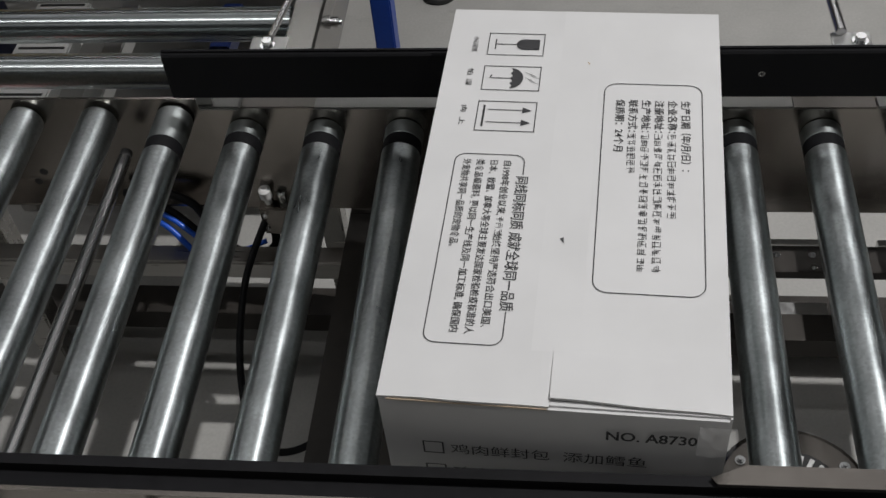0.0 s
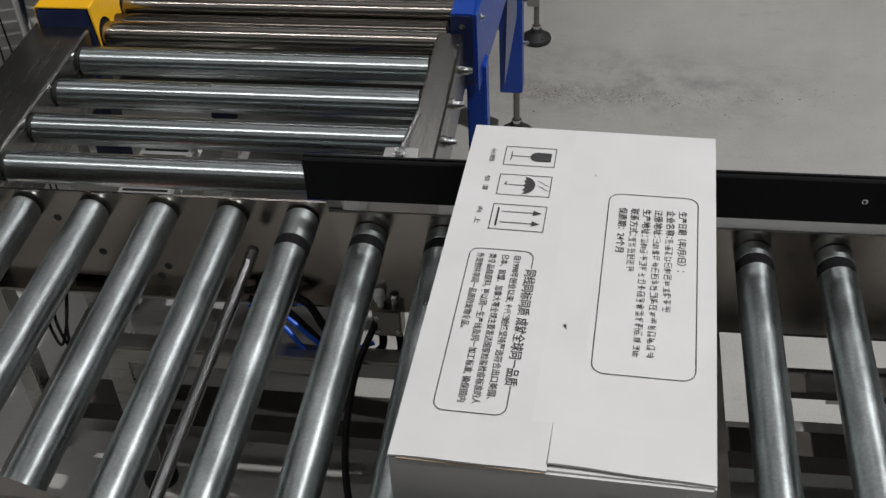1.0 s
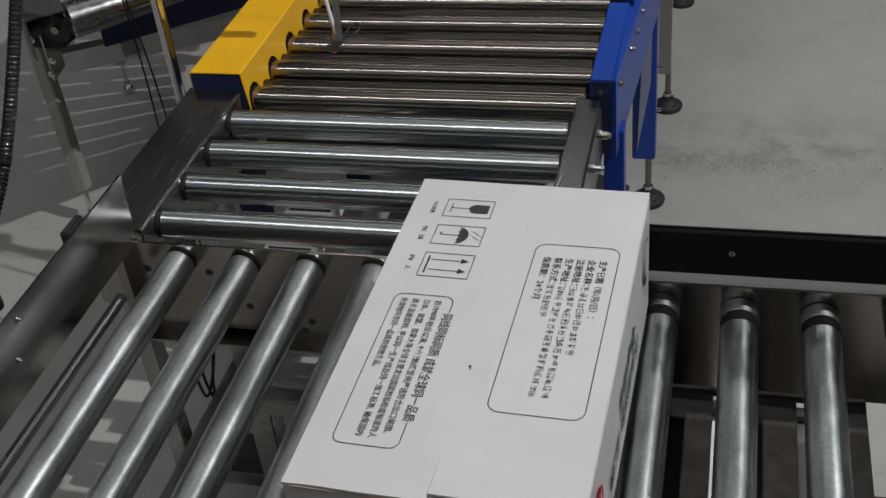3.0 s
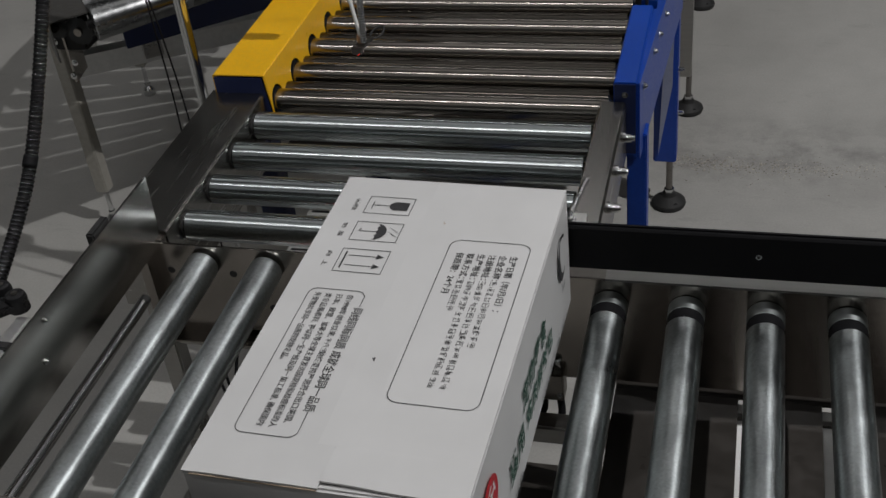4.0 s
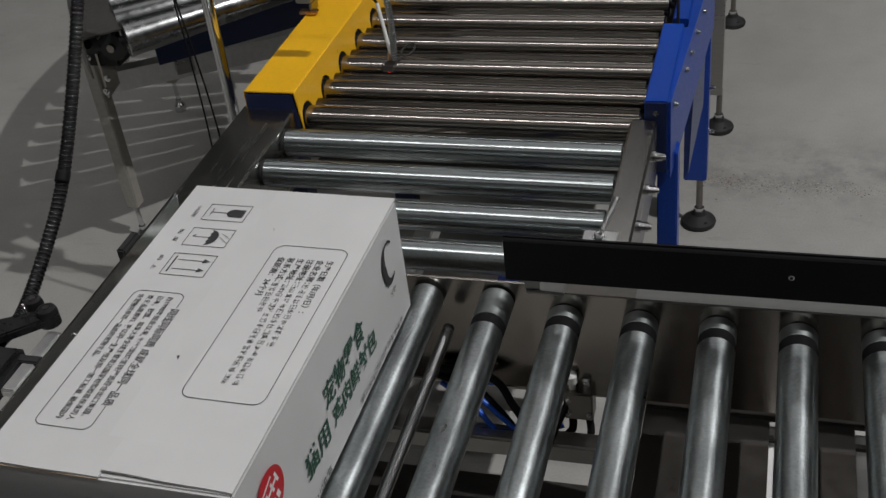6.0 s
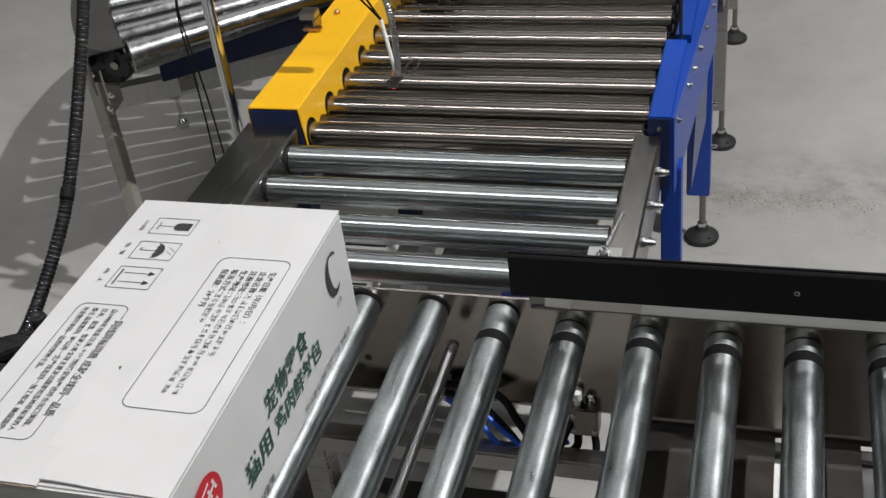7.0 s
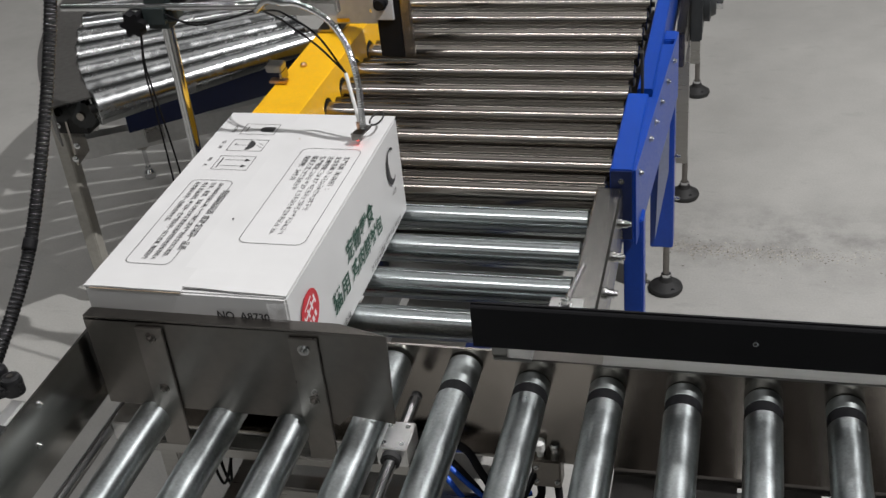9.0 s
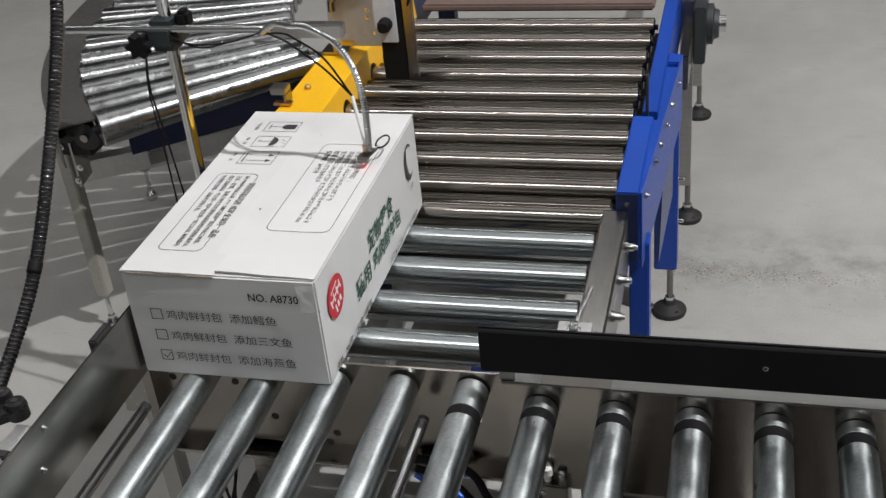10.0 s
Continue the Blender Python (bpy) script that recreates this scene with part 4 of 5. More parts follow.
def build_print_head():
    p = thing("print_head", "steel mounting plate with a black printing head over the rollers", "print head")
    part("mount_plate", B(-0.395, -0.232, 1.235, 1.243, 0.832, 1.16, bevel=0.002), SHEET, p, "grey steel plate with screws")
    for x, z in ((-0.285, 0.93), (-0.265, 0.93), (-0.287, 0.91), (-0.258, 0.90), (-0.255, 0.888), (-0.27, 0.868), (-0.252, 0.868), (-0.26, 0.955)):
        hexbolt(p, (x, 1.235, z), (0, -1, 0), 0.0035, 0.002)
    part("head_bar", B(-0.238, -0.175, 1.175, 1.20, 0.765, 1.18, bevel=0.003), BLACK, p, "black vertical bar")
    part("bar_edge", B(-0.174, -0.150, 1.176, 1.196, 0.764, 1.18, bevel=0.002), PLATE, p)
    part("knob_plate", B(-0.248, -0.190, 1.168, 1.1745, 0.868, 1.0, bevel=0.002), SHEET, p, "pale grey plate")
    bm = bmesh.new()
    lathe(bm, (-0.218, 1.168, 0.918), (-0.218, 1.135, 0.918), [(0, 0.018), (0.5, 0.018), (0.6, 0.014), (1, 0.013)], 24)
    part("knob", bm, BLACK, p, "black clamping knob")
    part("tag", B(-0.366, -0.332, 1.229, 1.2345, 0.838, 0.848, bevel=0.001), YELLOW, p)
    bm = bmesh.new()
    hose(bm, [(-0.375, 1.22, 0.935), (-0.37, 1.215, 0.965), (-0.345, 1.215, 0.985), (-0.31, 1.22, 0.985)], 0.010, 12)
    part("bail", bm, PLATE, p, "curved dark bail")
    part("stay", B(-0.395, -0.385, 1.2432, 1.30, 0.805, 1.0), PLATE, p)
    part("stay_foot", B(-0.43, -0.36, 1.244, 1.31, 0.8045, 0.812), PLATE, p)
    for pts in ([(-0.40, 1.2, 0.99), (-0.41, 1.18, 1.03), (-0.40, 1.17, 1.08)], [(-0.16, 1.18, 0.96), (-0.15, 1.17, 1.0), (-0.16, 1.16, 1.06)]):
        part("cable", hose(bmesh.new(), pts, 0.004, 8), BLACK, p)
    b = thing("bracket", "small stainless clip bracket with copper lugs on the guard", "bracket")
    part("housing", B(-0.452, -0.412, 0.925, 0.965, 0.829, 0.848, bevel=0.003), STAINLESS, b)
    part("upright", B(-0.418, -0.412, 0.925, 0.965, 0.8052, 0.829), PLATE, b)
    part("lug", B(-0.445, -0.40, 0.918, 0.94, 0.8042, 0.812, bevel=0.002), COPPER, b, "copper coloured lug")
    h = thing("guard_latch", "small dark latch on the yellow guard", "latch")
    bm = bmesh.new()
    lathe(bm, (-0.395, 1.03, 0.8032), (-0.395, 1.03, 0.812), [(0, 0.008), (0.6, 0.008), (1, 0.004)], 14)
    part("button", bm, COPPER, h)


def build_conduit():
    c = thing("cable_conduit", "ribbed glossy black cable conduit hanging beside the stop plate", "conduit")
    pts = [(-0.40, 0.27, 7.9), (-0.41, 0.27, 6.0), (-0.43, 0.265, 4.0), (-0.45, 0.26, 2.5), (-0.47, 0.25, 1.75), (-0.485, 0.245, 1.45), (-0.50, 0.24, 1.313), (-0.50, 0.168, 1.186), (-0.50, 0.083, 1.066), (-0.50, 0.0, 0.965), (-0.50, -0.069, 0.899), (-0.50, -0.169, 0.835), (-0.485, -0.26, 0.815), (-0.445, -0.36, 0.855)]
    part("sheath", hose(bmesh.new(), pts, 0.0122, 14, 12, 0.0022, 0.0085), CONDUIT, c, "glossy dark ribs of the conduit")
    part("core", hose(bmesh.new(), pts, 0.0108, 14, 12), BLACK, c, "black sleeve of the conduit")
    part("coupling", hose(bmesh.new(), [(-0.50, -0.02, 0.944), (-0.50, -0.035, 0.93)], 0.0125, 14, 4), BLACK, c)
    b = thing("sensor_bracket", "aluminium bracket with black clamp knobs outside the stop plate", "bracket")
    part("rail", B(-0.372, -0.346, -0.47, -0.335, 0.850, 0.866, bevel=0.004), ALU, b, "bare aluminium rail")
    part("stay", B(-0.346, -0.334, -0.46, -0.34, 0.82, 0.858), ALU, b)
    part("strap", B(-0.378, -0.342, -0.412, -0.396, 0.846, 0.8695, bevel=0.002), RUBBER, b, "black strap over the rail")
    part("body", B(-0.455, -0.373, -0.475, -0.385, 0.838, 0.878, bevel=0.010), BLACK_SHINE, b, "black moulded clamp body")
    bm = bmesh.new()
    prism(bm, [(-0.450, -0.400), (-0.462, -0.345), (-0.395, -0.308), (-0.372, -0.306), (-0.372, -0.330)], "z", 0.866, 0.882)
    bmesh.ops.bevel(bm, geom=list(bm.edges), offset=0.003, segments=2, affect="EDGES", clamp_overlap=True)
    part("arm", bm, BLACK_SHINE, b, "black moulded clamp arm")
    for x, y, r, label in ((-0.378, -0.316, 0.0165, "black ring knob"), (-0.412, -0.298, 0.0145, "black clamp knob")):
        bm = bmesh.new()
        lathe(bm, (x, y, 0.862), (x, y, 0.892), [(0, r), (0.75, r), (0.95, r * 0.88), (1, r * 0.6)], 20)
        k = part("clamp_knob", bm, BLACK_SHINE, b, label)
        part("screw", R((x, y, 0.892), (x, y, 0.8935), r * 0.34, 6), STRAP, k)


BLACK_SHINE = material("moulded_black_plastic", (0.012, 0.012, 0.013), 0.32, 0, 60, 0.15, 0.02, rough_vary=0.08)
ZINC_X = material("zinc_plated_cross_roller", (0.43, 0.465, 0.467), 0.28, 1, 90, 0.05, 0.0, stretch=(0.02, 1, 1), coarse=12, coarse_amount=0.18, rough_vary=0.03, scratch=0.06, turned="X", spangle=0.08, aniso=0.75)

build_main_conveyor()
build_guides()
PUSHER = build_pusher()
build_slide_rods()
build_valve()
build_cross_conveyor()
build_machine()
build_far_frame()
build_curve()
build_sensor_stand()
build_print_head()
build_conduit()


# ---- the carton ----
W, L, HT = 0.338, 0.612, 0.208


def text_on(parent, words, size, place, turn, mat, name="lettering", width=None, bold=0.0):
    """Words in the built-in font, as a thin mesh laid on a face; width: the length that the line takes."""
    cu = bpy.data.curves.new(name, "FONT")
    cu.body, cu.size, cu.resolution_u, cu.offset = words, 1.0, 3, max(0.0, bold / size) if bold else 0.007
    tmp = bpy.data.objects.new(name, cu)
    scene.collection.objects.link(tmp)
    bpy.context.view_layer.update()
    me = bpy.data.meshes.new_from_object(tmp.evaluated_get(bpy.context.evaluated_depsgraph_get()))
    bpy.data.objects.remove(tmp)
    xs = [v.co.x for v in me.vertices]
    k = width / (max(xs) - min(xs)) if width else size
    for v in me.vertices:
        v.co = (v.co.x * k, v.co.y * size, 0)
    me.materials.clear()
    me.materials.append(mat)
    ob = new(name, me)
    ob.parent = parent
    ob.matrix_local = Matrix.Translation(place) @ turn
    return ob


TOP = Matrix.Rotation(radians(-90), 4, "Z")                       # reads towards the front, on the top face
FRONT = Matrix.Rotation(radians(90), 4, "X")                      # on the near end
SIDE = Matrix.Rotation(radians(90), 4, "Z") @ Matrix.Rotation(radians(90), 4, "X")  # on the long side


def bars(parent, x, y, length, size, axis, mat, rng, name="text_bar"):
    """A line of writing that stays unreadable: short bars of its size. axis: how a local (u, v) becomes a place."""
    bm = bmesh.new()
    u = 0.0
    while u < length:
        w = size * rng.uniform(0.7, 0.85)
        tall = size * 0.84
        strokes = [(rng.choice((0.0, 0.0, 0.25)), rng.choice((1.0, 1.0, 0.75)), v, v + 0.075) for v in rng.sample((0.0, 0.22, 0.44, 0.66, 0.88), rng.choice((3, 3, 4)))]
        strokes += [(h, h + 0.085, rng.choice((0.0, 0.0, 0.3)), rng.choice((0.75, 0.96))) for h in rng.sample((0.04, 0.26, 0.48, 0.7, 0.9), rng.choice((2, 2, 3)))]
        for h0, h1, v0, v1 in strokes:
            q = [axis(x + u + w * h0, y + tall * v0), axis(x + u + w * h1, y + tall * v0), axis(x + u + w * h1, y + tall * v1), axis(x + u + w * h0, y + tall * v1)]
            bm.faces.new([bm.verts.new(p) for p in q])
        u += size
    bmesh.ops.recalc_face_normals(bm, faces=bm.faces)
    return part(name, bm, mat, parent)


def outline_rect(bm, x0, x1, y0, y1, z, t, r=0.0, gap=None):
    """A printed frame with round corners; gap: a stretch of y left open on the x1 side."""
    pts = []
    if r:
        for cx, cy, a0 in ((x1 - r, y1 - r, 0), (x0 + r, y1 - r, 90), (x0 + r, y0 + r, 180), (x1 - r, y0 + r, 270)):
            for k in range(7):
                a = radians(a0 + 15 * k)
                pts.append((cx, cy, math.cos(a), math.sin(a), r))
    else:
        pts = [(x1, y1, 1, 1, 0), (x0, y1, -1, 1, 0), (x0, y0, -1, -1, 0), (x1, y0, 1, -1, 0)]
    outer = [bm.verts.new((cx + c * (rr if rr else 0), cy + s * (rr if rr else 0), z)) for cx, cy, c, s, rr in pts]
    inner = [bm.verts.new((cx + c * ((rr - t) if rr else -t), cy + s * ((rr - t) if rr else -t), z)) for cx, cy, c, s, rr in pts]
    n = len(pts)
    for i in range(n):
        j = (i + 1) % n
        if gap and i == n - 1:
            for lo, hi in ((outer[i].co.y, gap[0]), (gap[1], outer[j].co.y)):
                q = [(x1, lo, z), (x1, hi, z), (x1 - t, hi, z), (x1 - t, lo, z)]
                bm.faces.new([bm.verts.new(p) for p in q])
            continue
        bm.faces.new((outer[i], outer[j], inner[j], inner[i]))
    return bm


def flat(bm, pts, z):
    bm.faces.new([bm.verts.new((x, y, z)) for x, y in pts])


def build_carton():
    c = thing("carton", "white printed cardboard carton, taped shut, riding on the rollers", "carton", (0.85, -0.37, 0.75))
    h, w, l = HT, W / 2, L / 2
    # body with slightly bulged faces and soft edges
    bm = bmesh.new()
    block(bm, -w, w, -l, l, 0.0, h - 0.003, bevel=0.003)
    bmesh.ops.subdivide_edges(bm, edges=[e for e in bm.edges if e.calc_length() > 0.1], cuts=5, use_grid_fill=True)
    for v in bm.verts:
        x, y, z = v.co
        side = math.cos(x / w * 1.5) * math.cos((z / h - 0.5) * 3.0)
        if abs(y) > l - 0.001:
            v.co.y += math.copysign(0.0025 * side, y)
        if abs(x) > w - 0.001 and abs(y) < l - 0.01:
            v.co.x += math.copysign(0.002 * math.cos(y / l * 1.5) * math.cos((z / h - 0.5) * 3.0), x)
    part("body", bm, CARTON, c, "white cardboard body")
    # two top flaps that meet in a line; one lies flush with the end, the other stops short of it and lifts
    for x0, x1, lift, gap in ((-w + 0.0005, -0.0022, 0.0012, (-0.0012, -0.0012)), (-0.0018, w - 0.0005, 0.0034, (0.0075, 0.003))):
        bm = bmesh.new()
        n = 10
        rows = []
        for i in range(n + 1):
            k = i / n
            x = x0 + (x1 - x0) * k
            start = -l + gap[0] + (gap[1] - gap[0]) * k + 0.0006 * math.sin(9 * k)
            up = lift * (1 - k) ** 0.8 if gap[0] > 0 else lift * math.sin(math.pi * min(1, k * 1.15))
            rows.append([bm.verts.new((x, y, z + e)) for y, e in ((start, up), (start + 0.02, up * 0.7), (start + 0.06, 0), (l, 0)) for z in (h - 0.0028, h)])
        for a, b in zip(rows, rows[1:]):
            for k in (0, 2, 4):
                bm.faces.new((a[k], a[k + 2], b[k + 2], b[k]))
                bm.faces.new((a[k + 1], b[k + 1], b[k + 3], a[k + 3]))
            bm.faces.new((a[0], b[0], b[1], a[1]))
            bm.faces.new((a[6], a[7], b[7], b[6]))
        for q in (rows[0], rows[-1]):
            for k in (0, 2, 4):
                bm.faces.new((q[k], q[k + 1], q[k + 3], q[k + 2]))
        bmesh.ops.recalc_face_normals(bm, faces=bm.faces)
        part("top_flap", bm, CARTON, c, "white top flap")
    # brown strip behind the flap rim paints the slit's shade
    part("inner_flap", B(-w + 0.006, w - 0.006, -l + 0.013, -l + 0.05, h - 0.0031, h - 0.0026), KRAFT, c, "brown strip that darkens the slit under the flap")
    # thin brown strip along the rim of the flush flap
    part("flap_edge", B(-w + 0.010, -0.004, -l - 0.0020, -l + 0.002, h - 0.0046, h - 0.0030), KRAFT, c, "thin brown strip under the flap rim")
    # clear tape along the seam and its tail over the end
    bm = bmesh.new()
    flat(bm, [(-0.024, -l + 0.064), (0.024, -l + 0.064), (0.024, l), (-0.024, l)], h + 0.00012)
    part("tape", bm, TAPE, c, "clear tape over the seam")
    bm = bmesh.new()
    rng = random.Random(8)
    grid = [[bm.verts.new((w - 0.03 + 0.035 * i / 5, -l - 0.0045 - 0.003 * rng.random(), h - 0.008 - 0.05 * j / 5)) for i in range(6)] for j in range(6)]
    for a, b in zip(grid, grid[1:]):
        for i in range(5):
            bm.faces.new((a[i], a[i + 1], b[i + 1], b[i]))
    tail = part("tape_tail", bm, TAPE_CLEAR, c, "crinkled clear tape at the corner")
    z = h + 0.0009

    # handling marks
    def icon(y0, y1, draw):
        bm = bmesh.new()
        outline_rect(bm, -0.118, -0.047, y0, y1, z, 0.0011)
        draw(bm, (y0 + y1) / 2, (y1 - y0))
        part("handling_mark", bm, INK, c, "black printed handling mark")

    def glass(bm, m, s):
        flat(bm, [(-0.109, m - 0.010), (-0.1075, m - 0.010), (-0.1075, m + 0.010), (-0.109, m + 0.010)], z)
        flat(bm, [(-0.1075, m - 0.0006), (-0.081, m - 0.0006), (-0.081, m + 0.0006), (-0.1075, m + 0.0006)], z)
        arc = [(-0.072 - 0.010 * math.sin(a), m + 0.0105 * math.cos(a)) for a in (math.pi * k / 10 for k in range(11))]
        flat(bm, [(-0.053, m + 0.010)] + arc + [(-0.053, m - 0.010)], z)

    def umbrella(bm, m, s):
        flat(bm, [(-0.108, m - 0.0006), (-0.083, m - 0.0006), (-0.083, m + 0.0006), (-0.108, m + 0.0006)], z)
        flat(bm, [(-0.110, m), (-0.108, m), (-0.106, m + 0.006), (-0.108, m + 0.006)], z)
        arc = [(-0.084 + 0.016 * math.sin(a), m + 0.019 * math.cos(a)) for a in (math.pi * k / 12 for k in range(13))]
        teeth = [(-0.084 + (0.003 if k % 2 else 0), m - 0.019 + 0.038 * k / 8) for k in range(1, 8)]
        flat(bm, arc + teeth, z)
        for k in range(6):
            x, y = -0.066 + 0.004 * (k % 3), m + 0.012 - 0.007 * (k // 2) - 0.003 * (k % 2)
            flat(bm, [(x, y), (x + 0.009, y - 0.0045), (x + 0.0092, y - 0.0052), (x + 0.0002, y - 0.0007)], z)

    def arrows(bm, m, s):
        flat(bm, [(-0.111, m - 0.019), (-0.1085, m - 0.019), (-0.1085, m + 0.019), (-0.111, m + 0.019)], z)
        for d in (-0.011, 0.011):
            flat(bm, [(-0.105, m + d - 0.0006), (-0.064, m + d - 0.0006), (-0.064, m + d + 0.0006), (-0.105, m + d + 0.0006)], z)
            flat(bm, [(-0.064, m + d - 0.0055), (-0.053, m + d), (-0.064, m + d + 0.0055)], z)
    icon(0.213, 0.257, glass)
    icon(0.146, 0.192, umbrella)
    icon(0.073, 0.126, arrows)
    for words, y, wd in (("小心轻放", 0.249, 0.030), ("怕  湿", 0.186, 0.032), ("向  上", 0.118, 0.034)):
        text_on(c, words, 0.008, (-0.137, y, z), TOP, INK, width=wd)

    # two framed blocks of writing
    bm = bmesh.new()
    outline_rect(bm, 0.031, 0.1465, -0.164, 0.165, z, 0.0011, 0.016)
    part("label_frame", bm, INK, c, "thin printed frame with round corners")
    bm = bmesh.new()
    outline_rect(bm, -0.134, -0.053, -0.240, 0.034, z, 0.0011, 0.013, gap=(-0.196, 0.002))
    part("label_frame", bm, INK, c, "thin printed frame with round corners")
    rng = random.Random(11)
    on_top = lambda u, v: (v, -u, z)
    first, step, em = 0.1225, 0.0152, 0.0120
    for i, (words, blank) in enumerate((("生产日期（年/月/日）：", 0), ("企业名称：", 12), ("注册地址：", 19), ("生产地址：", 19), ("联系方式：", 6), ("保质期：24个月", 0))):
        x = first - step * i
        text_on(c, words, em, (x, 0.136, z), TOP, INK, width=(em * 0.93 * len(words)) if i else 0.118)
        if blank:
            bars(c, -0.136 + em * 4.9, x - 0.0008, em * 0.95 * blank * 0.93, em * 0.93, on_top, INK, rng)
    text_on(c, "同线同标同质 成就全球同一品质", 0.0155, (-0.0595, 0.0, z), TOP, INK, width=0.194, bold=0.00012)
    lines = (("自1998年创业以来,", "始终坚持严选符合出口美国、", -0.0765, 0.245), ("日本、欧盟、加拿大等全球主要发达国家检验检疫标准的人", "", -0.092, 0.25), ("类食品级原料, 更以同一生产线及同一加工标准, 确保国内", "", -0.1075, 0.25), ("外宠物共享同一品质的宠物食品。", "", -0.123, 0.135))
    for a, b, x, wd in lines:
        if b:
            text_on(c, a, 0.0105, (x, 0.025, z), TOP, INK, width=0.085)
            bars(c, 0.064, x, 0.020, 0.0095, on_top, INK, rng)
            text_on(c, b, 0.0105, (x, -0.089, z), TOP, INK, width=0.128)
        else:
            text_on(c, a, 0.0105, (x, 0.025, z), TOP, INK, width=wd)
    # a small nick in the liner
    bm = bmesh.new()
    flat(bm, [(-0.006, -0.092), (-0.002, -0.090), (-0.0012, -0.099)], z)
    part("nick", bm, INK, c, "small dark nick in the cardboard")
    bm = bmesh.new()
    flat(bm, [(0.008, 0.205), (0.012, 0.201), (0.011, 0.198)], z)
    part("nick", bm, KRAFT, c, "small brown nick")

    # near end
    y = -l - 0.0042
    text_on(c, "NO. A8730", 0.0205, (0.052, y, 0.164), FRONT, INK, width=0.086, bold=0.0004)
    for i, words in enumerate(("添加鳕鱼", "添加三文鱼", "添加海燕鱼")):
        zz = 0.1165 - 0.042 * i
        bm = bmesh.new()
        outline_rect(bm, -0.129, -0.1075, zz, zz + 0.0215, 0, 0.0017)
        if i == 2:
            flat(bm, [(-0.125, zz + 0.010), (-0.1235, zz + 0.0115), (-0.119, zz + 0.0065), (-0.1105, zz + 0.0175), (-0.1095, zz + 0.0165), (-0.119, zz + 0.004)], 0)
        for v in bm.verts:
            v.co = Vector((v.co.x, y, v.co.y))
        part("check_box", bm, INK, c, "ticked printed check box" if i == 2 else "empty printed check box")
        text_on(c, "鸡肉鲜封包", 0.0195, (-0.101, y, zz + 0.003), FRONT, INK, width=0.099, bold=-1)
        text_on(c, words, 0.0195, (0.011, y, zz + 0.003), FRONT, INK, width=0.0205 * len(words), bold=-1)

    # long side
    x = w + 0.0034
    bm = bmesh.new()
    disc = lambda r, a: (x, -0.235 + r * math.cos(a), 0.132 + r * math.sin(a))
    bm.faces.new([bm.verts.new(disc(0.038, 2 * math.pi * k / 40)) for k in range(40)])
    badge = part("badge", bm, RED_INK, c, "round red printed badge")
    bm = bmesh.new()
    ang = radians(18)
    for u0, u1, v0, v1 in ((-0.026, 0.026, 0.003, 0.008), (-0.026, -0.021, -0.004, 0.014), (-0.010, -0.005, -0.004, 0.014), (0.006, 0.011, -0.004, 0.014), (0.021, 0.026, -0.004, 0.014), (-0.014, -0.009, -0.027, -0.009), (-0.004, 0.004, -0.024, -0.012), (0.008, 0.016, -0.024, -0.012), (-0.016, 0.016, 0.019, 0.0225)):
        q = [(u * math.cos(ang) - v * math.sin(ang), u * math.sin(ang) + v * math.cos(ang)) for u, v in ((u0, v0), (u1, v0), (u1, v1), (u0, v1))]
        bm.faces.new([bm.verts.new((x + 0.0004, -0.235 + a, 0.132 + b)) for a, b in q])
    part("badge_bars", bm, WHITE_INK, badge, "white bars on the red badge")
    text_on(c, "猫用", 0.044, (x, -0.142, 0.058), SIDE, GREEN_INK, width=0.085, bold=0.0008)
    text_on(c, "宠物零食", 0.044, (x, -0.055, 0.104), SIDE, GREEN_INK, width=0.160, bold=0.0008)
    text_on(c, "鸡肉鲜封包", 0.040, (x, -0.040, 0.058), SIDE, GREEN_INK, width=0.182, bold=0.0008)
    text_on(c, "规格：70g/袋×12袋/盒×10盒/箱", 0.015, (x, -0.275, 0.010), SIDE, INK, width=0.20)
    bars(c, 0.055, 0.012, 0.20, 0.0155, lambda u, v: (x, u, v), INK, rng)
    # open ring mark at the far end of the side
    bm = bmesh.new()
    arc = [radians(48 + 262 * k / 30) for k in range(31)]
    thick = lambda a: 0.0045 + 0.0115 * max(0.0, math.cos(a - radians(205))) ** 0.8
    for a, b in zip(arc, arc[1:]):
        pts = [(0.234 + (0.028 - e) * math.cos(g), 0.138 + (0.038 - e) * math.sin(g)) for g, e in ((a, thick(a)), (a, 0), (b, 0), (b, thick(b)))]
        bm.faces.new([bm.verts.new((x, u, v)) for u, v in pts])
    part("ring_mark", bm, INK, c, "black open ring mark")
    bars(c, 0.225, 0.078, 0.025, 0.013, lambda u, v: (x, u, v), INK, rng)
    return c


TAPE_CLEAR = material("loose_clear_tape", (0.9, 0.9, 0.9), 0.1, 0, 30, 0.02)
TAPE_CLEAR.node_tree.nodes["Principled BSDF"].inputs["Alpha"].default_value = 0.25
CARTON_BOX = build_carton()


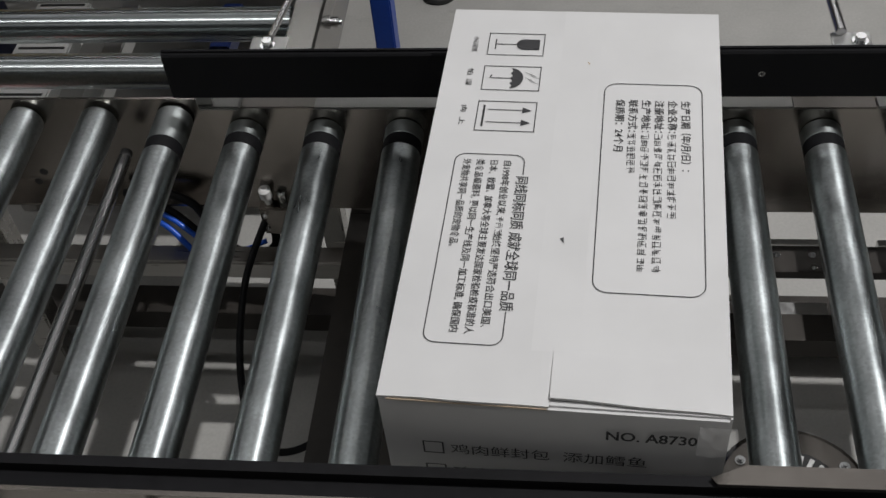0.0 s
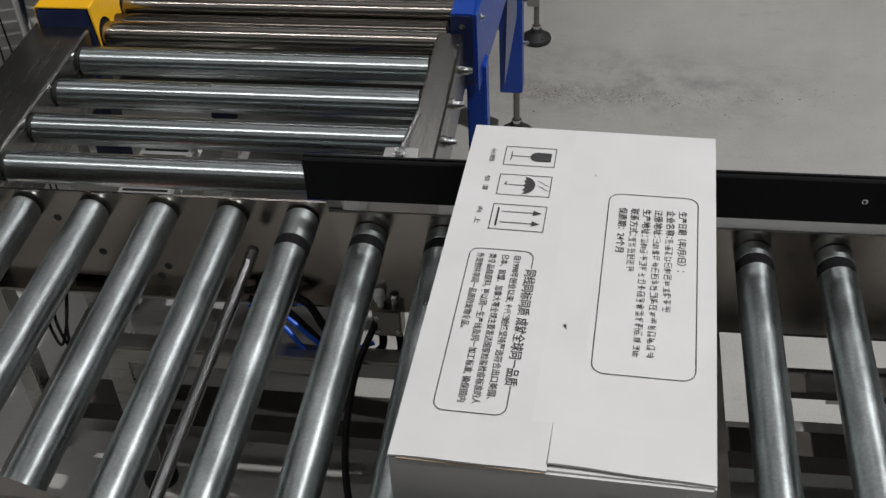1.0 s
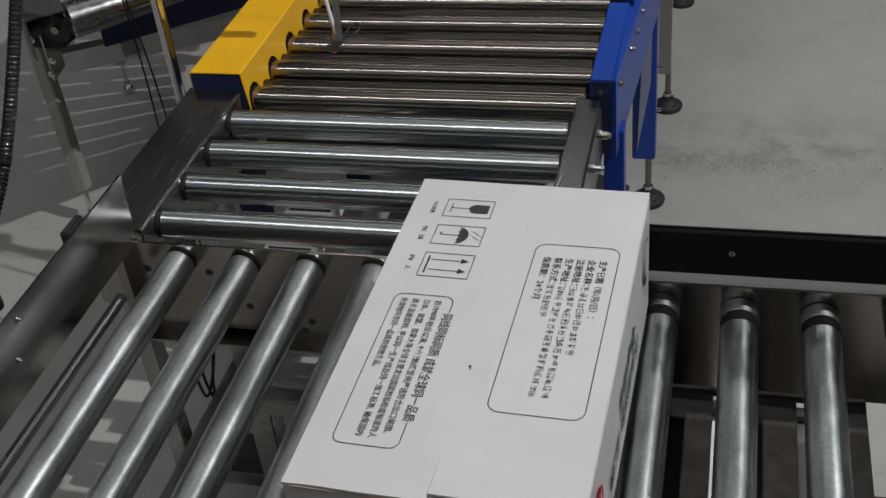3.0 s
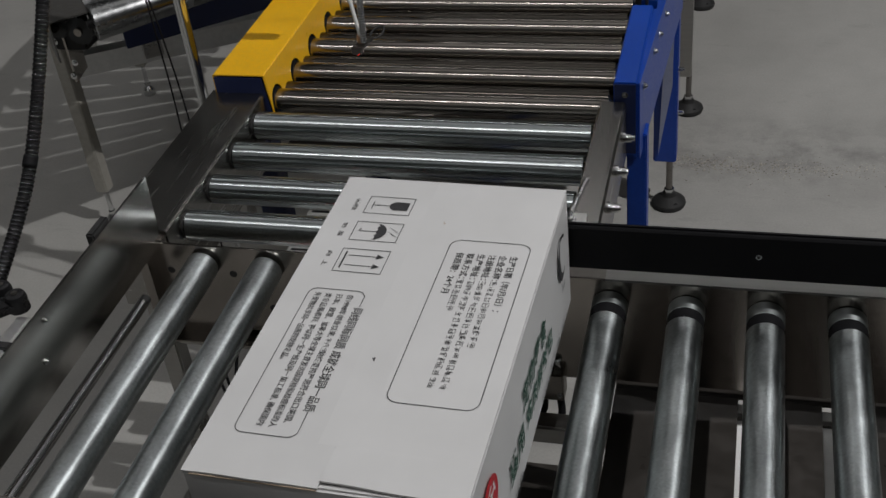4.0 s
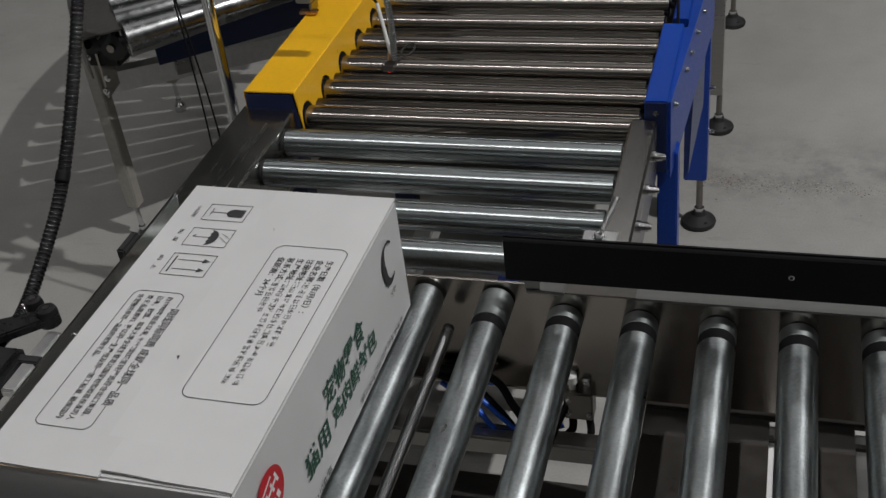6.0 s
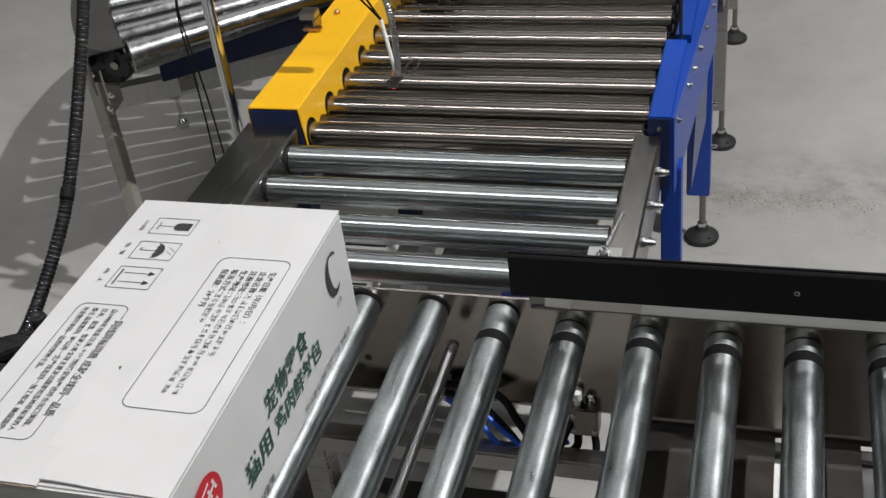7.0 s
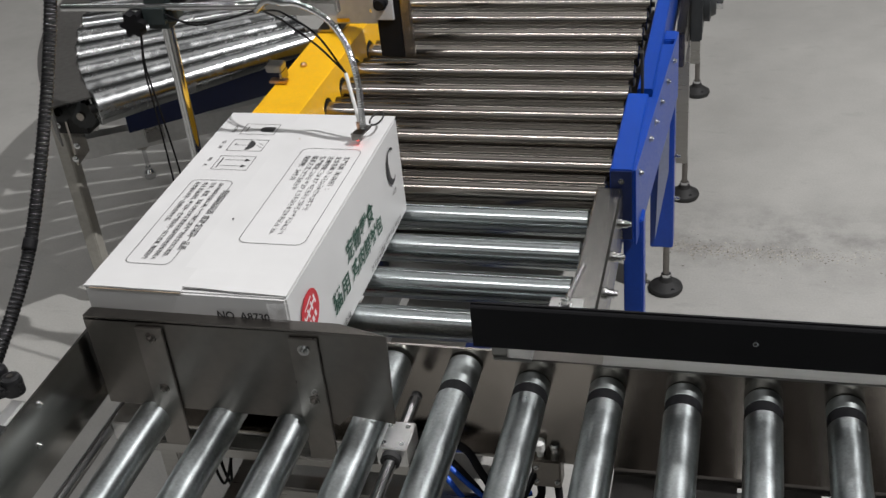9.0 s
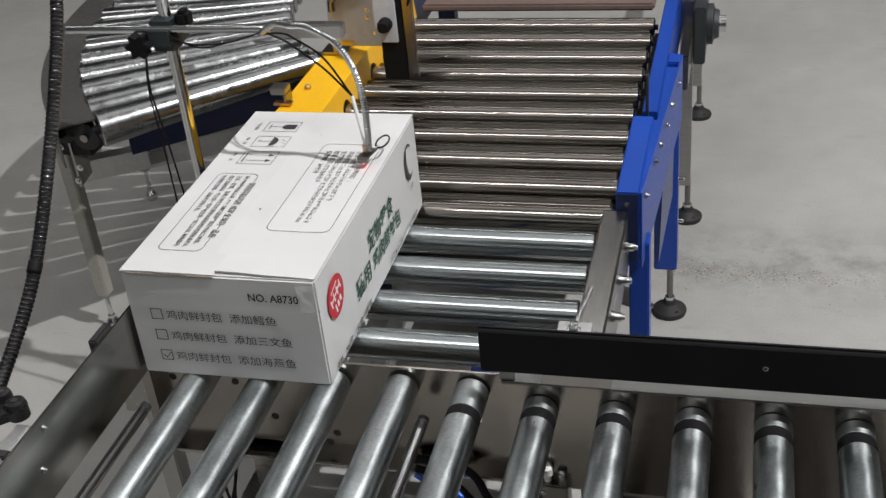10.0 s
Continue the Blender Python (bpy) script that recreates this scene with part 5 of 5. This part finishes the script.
# ---- what moves ----
def motions():
    # the carton rides in from the right, stops at the stop plate and is pushed onto the cross conveyor
    rows = [
        (0.0, 0.847, -0.369, -2.9), (0.5, 0.775, -0.371, -2.6), (1.0, 0.696, -0.369, -2.5), (1.5, 0.624, -0.369, -2.3), (2.0, 0.547, -0.367, -2.1), (2.5, 0.477, -0.368, -1.9),
        (3.25, 0.362, -0.368, -1.7), (4.0, 0.246, -0.368, -1.45), (4.5, 0.172, -0.370, -1.35), (5.0, 0.091, -0.370, -1.35), (5.5, 0.014, -0.370, -1.2), (6.0, -0.062, -0.371, -1.0), (6.45, -0.130, -0.371, -0.6),
        (6.68, -0.155, -0.371, -0.3), (7.0, -0.157, -0.371, -0.1), (7.18, -0.157, -0.369, -0.1), (7.3, -0.156, -0.345, -0.1), (7.5, -0.156, -0.290, -0.15), (8.0, -0.152, -0.149, -0.2), (8.5, -0.151, -0.013, -0.25), (9.0, -0.148, 0.143, -0.25),
        (9.2, -0.150, 0.200, -0.2), (9.35, -0.152, 0.238, -0.15), (9.5, -0.153, 0.251, -0.15), (9.7, -0.154, 0.254, -0.1), (10.0, -0.154, 0.254, -0.1),
    ]
    walk(CARTON_BOX, [(t, pose(x, y, 0.75, 0, 0, a)) for t, x, y, a in rows])
    # the pusher comes forward behind it and draws back
    rows = [
        (0.0, -0.735), (6.9, -0.735), (7.1, -0.725), (7.3, -0.683), (7.5, -0.628), (7.9, -0.518), (8.2, -0.434), (8.5, -0.350), (8.8, -0.246), (9.0, -0.193), (9.12, -0.166), (9.2, -0.172), (9.3, -0.224),
        (9.4, -0.300), (9.5, -0.374), (9.6, -0.460), (9.7, -0.550), (9.8, -0.640), (9.92, -0.715), (10.0, -0.735),
    ]
    walk(PUSHER, [(t, pose(0, y, 0)) for t, y in rows])
    # driven rollers turn with the carton's speed until it stands at the stop plate
    for ob, k in ROLLERS:
        x, steps, turn = ob.location.x, [], 0.0
        for i in range(51):
            t = i * 0.2
            steps.append((t, pose(x, 0, AXIS, 0, turn + 47.0 * k, 0)))
            turn -= 69.0 if t < 6.6 else (20.0 if t < 6.9 else 0.0)
        walk(ob, steps)


motions()
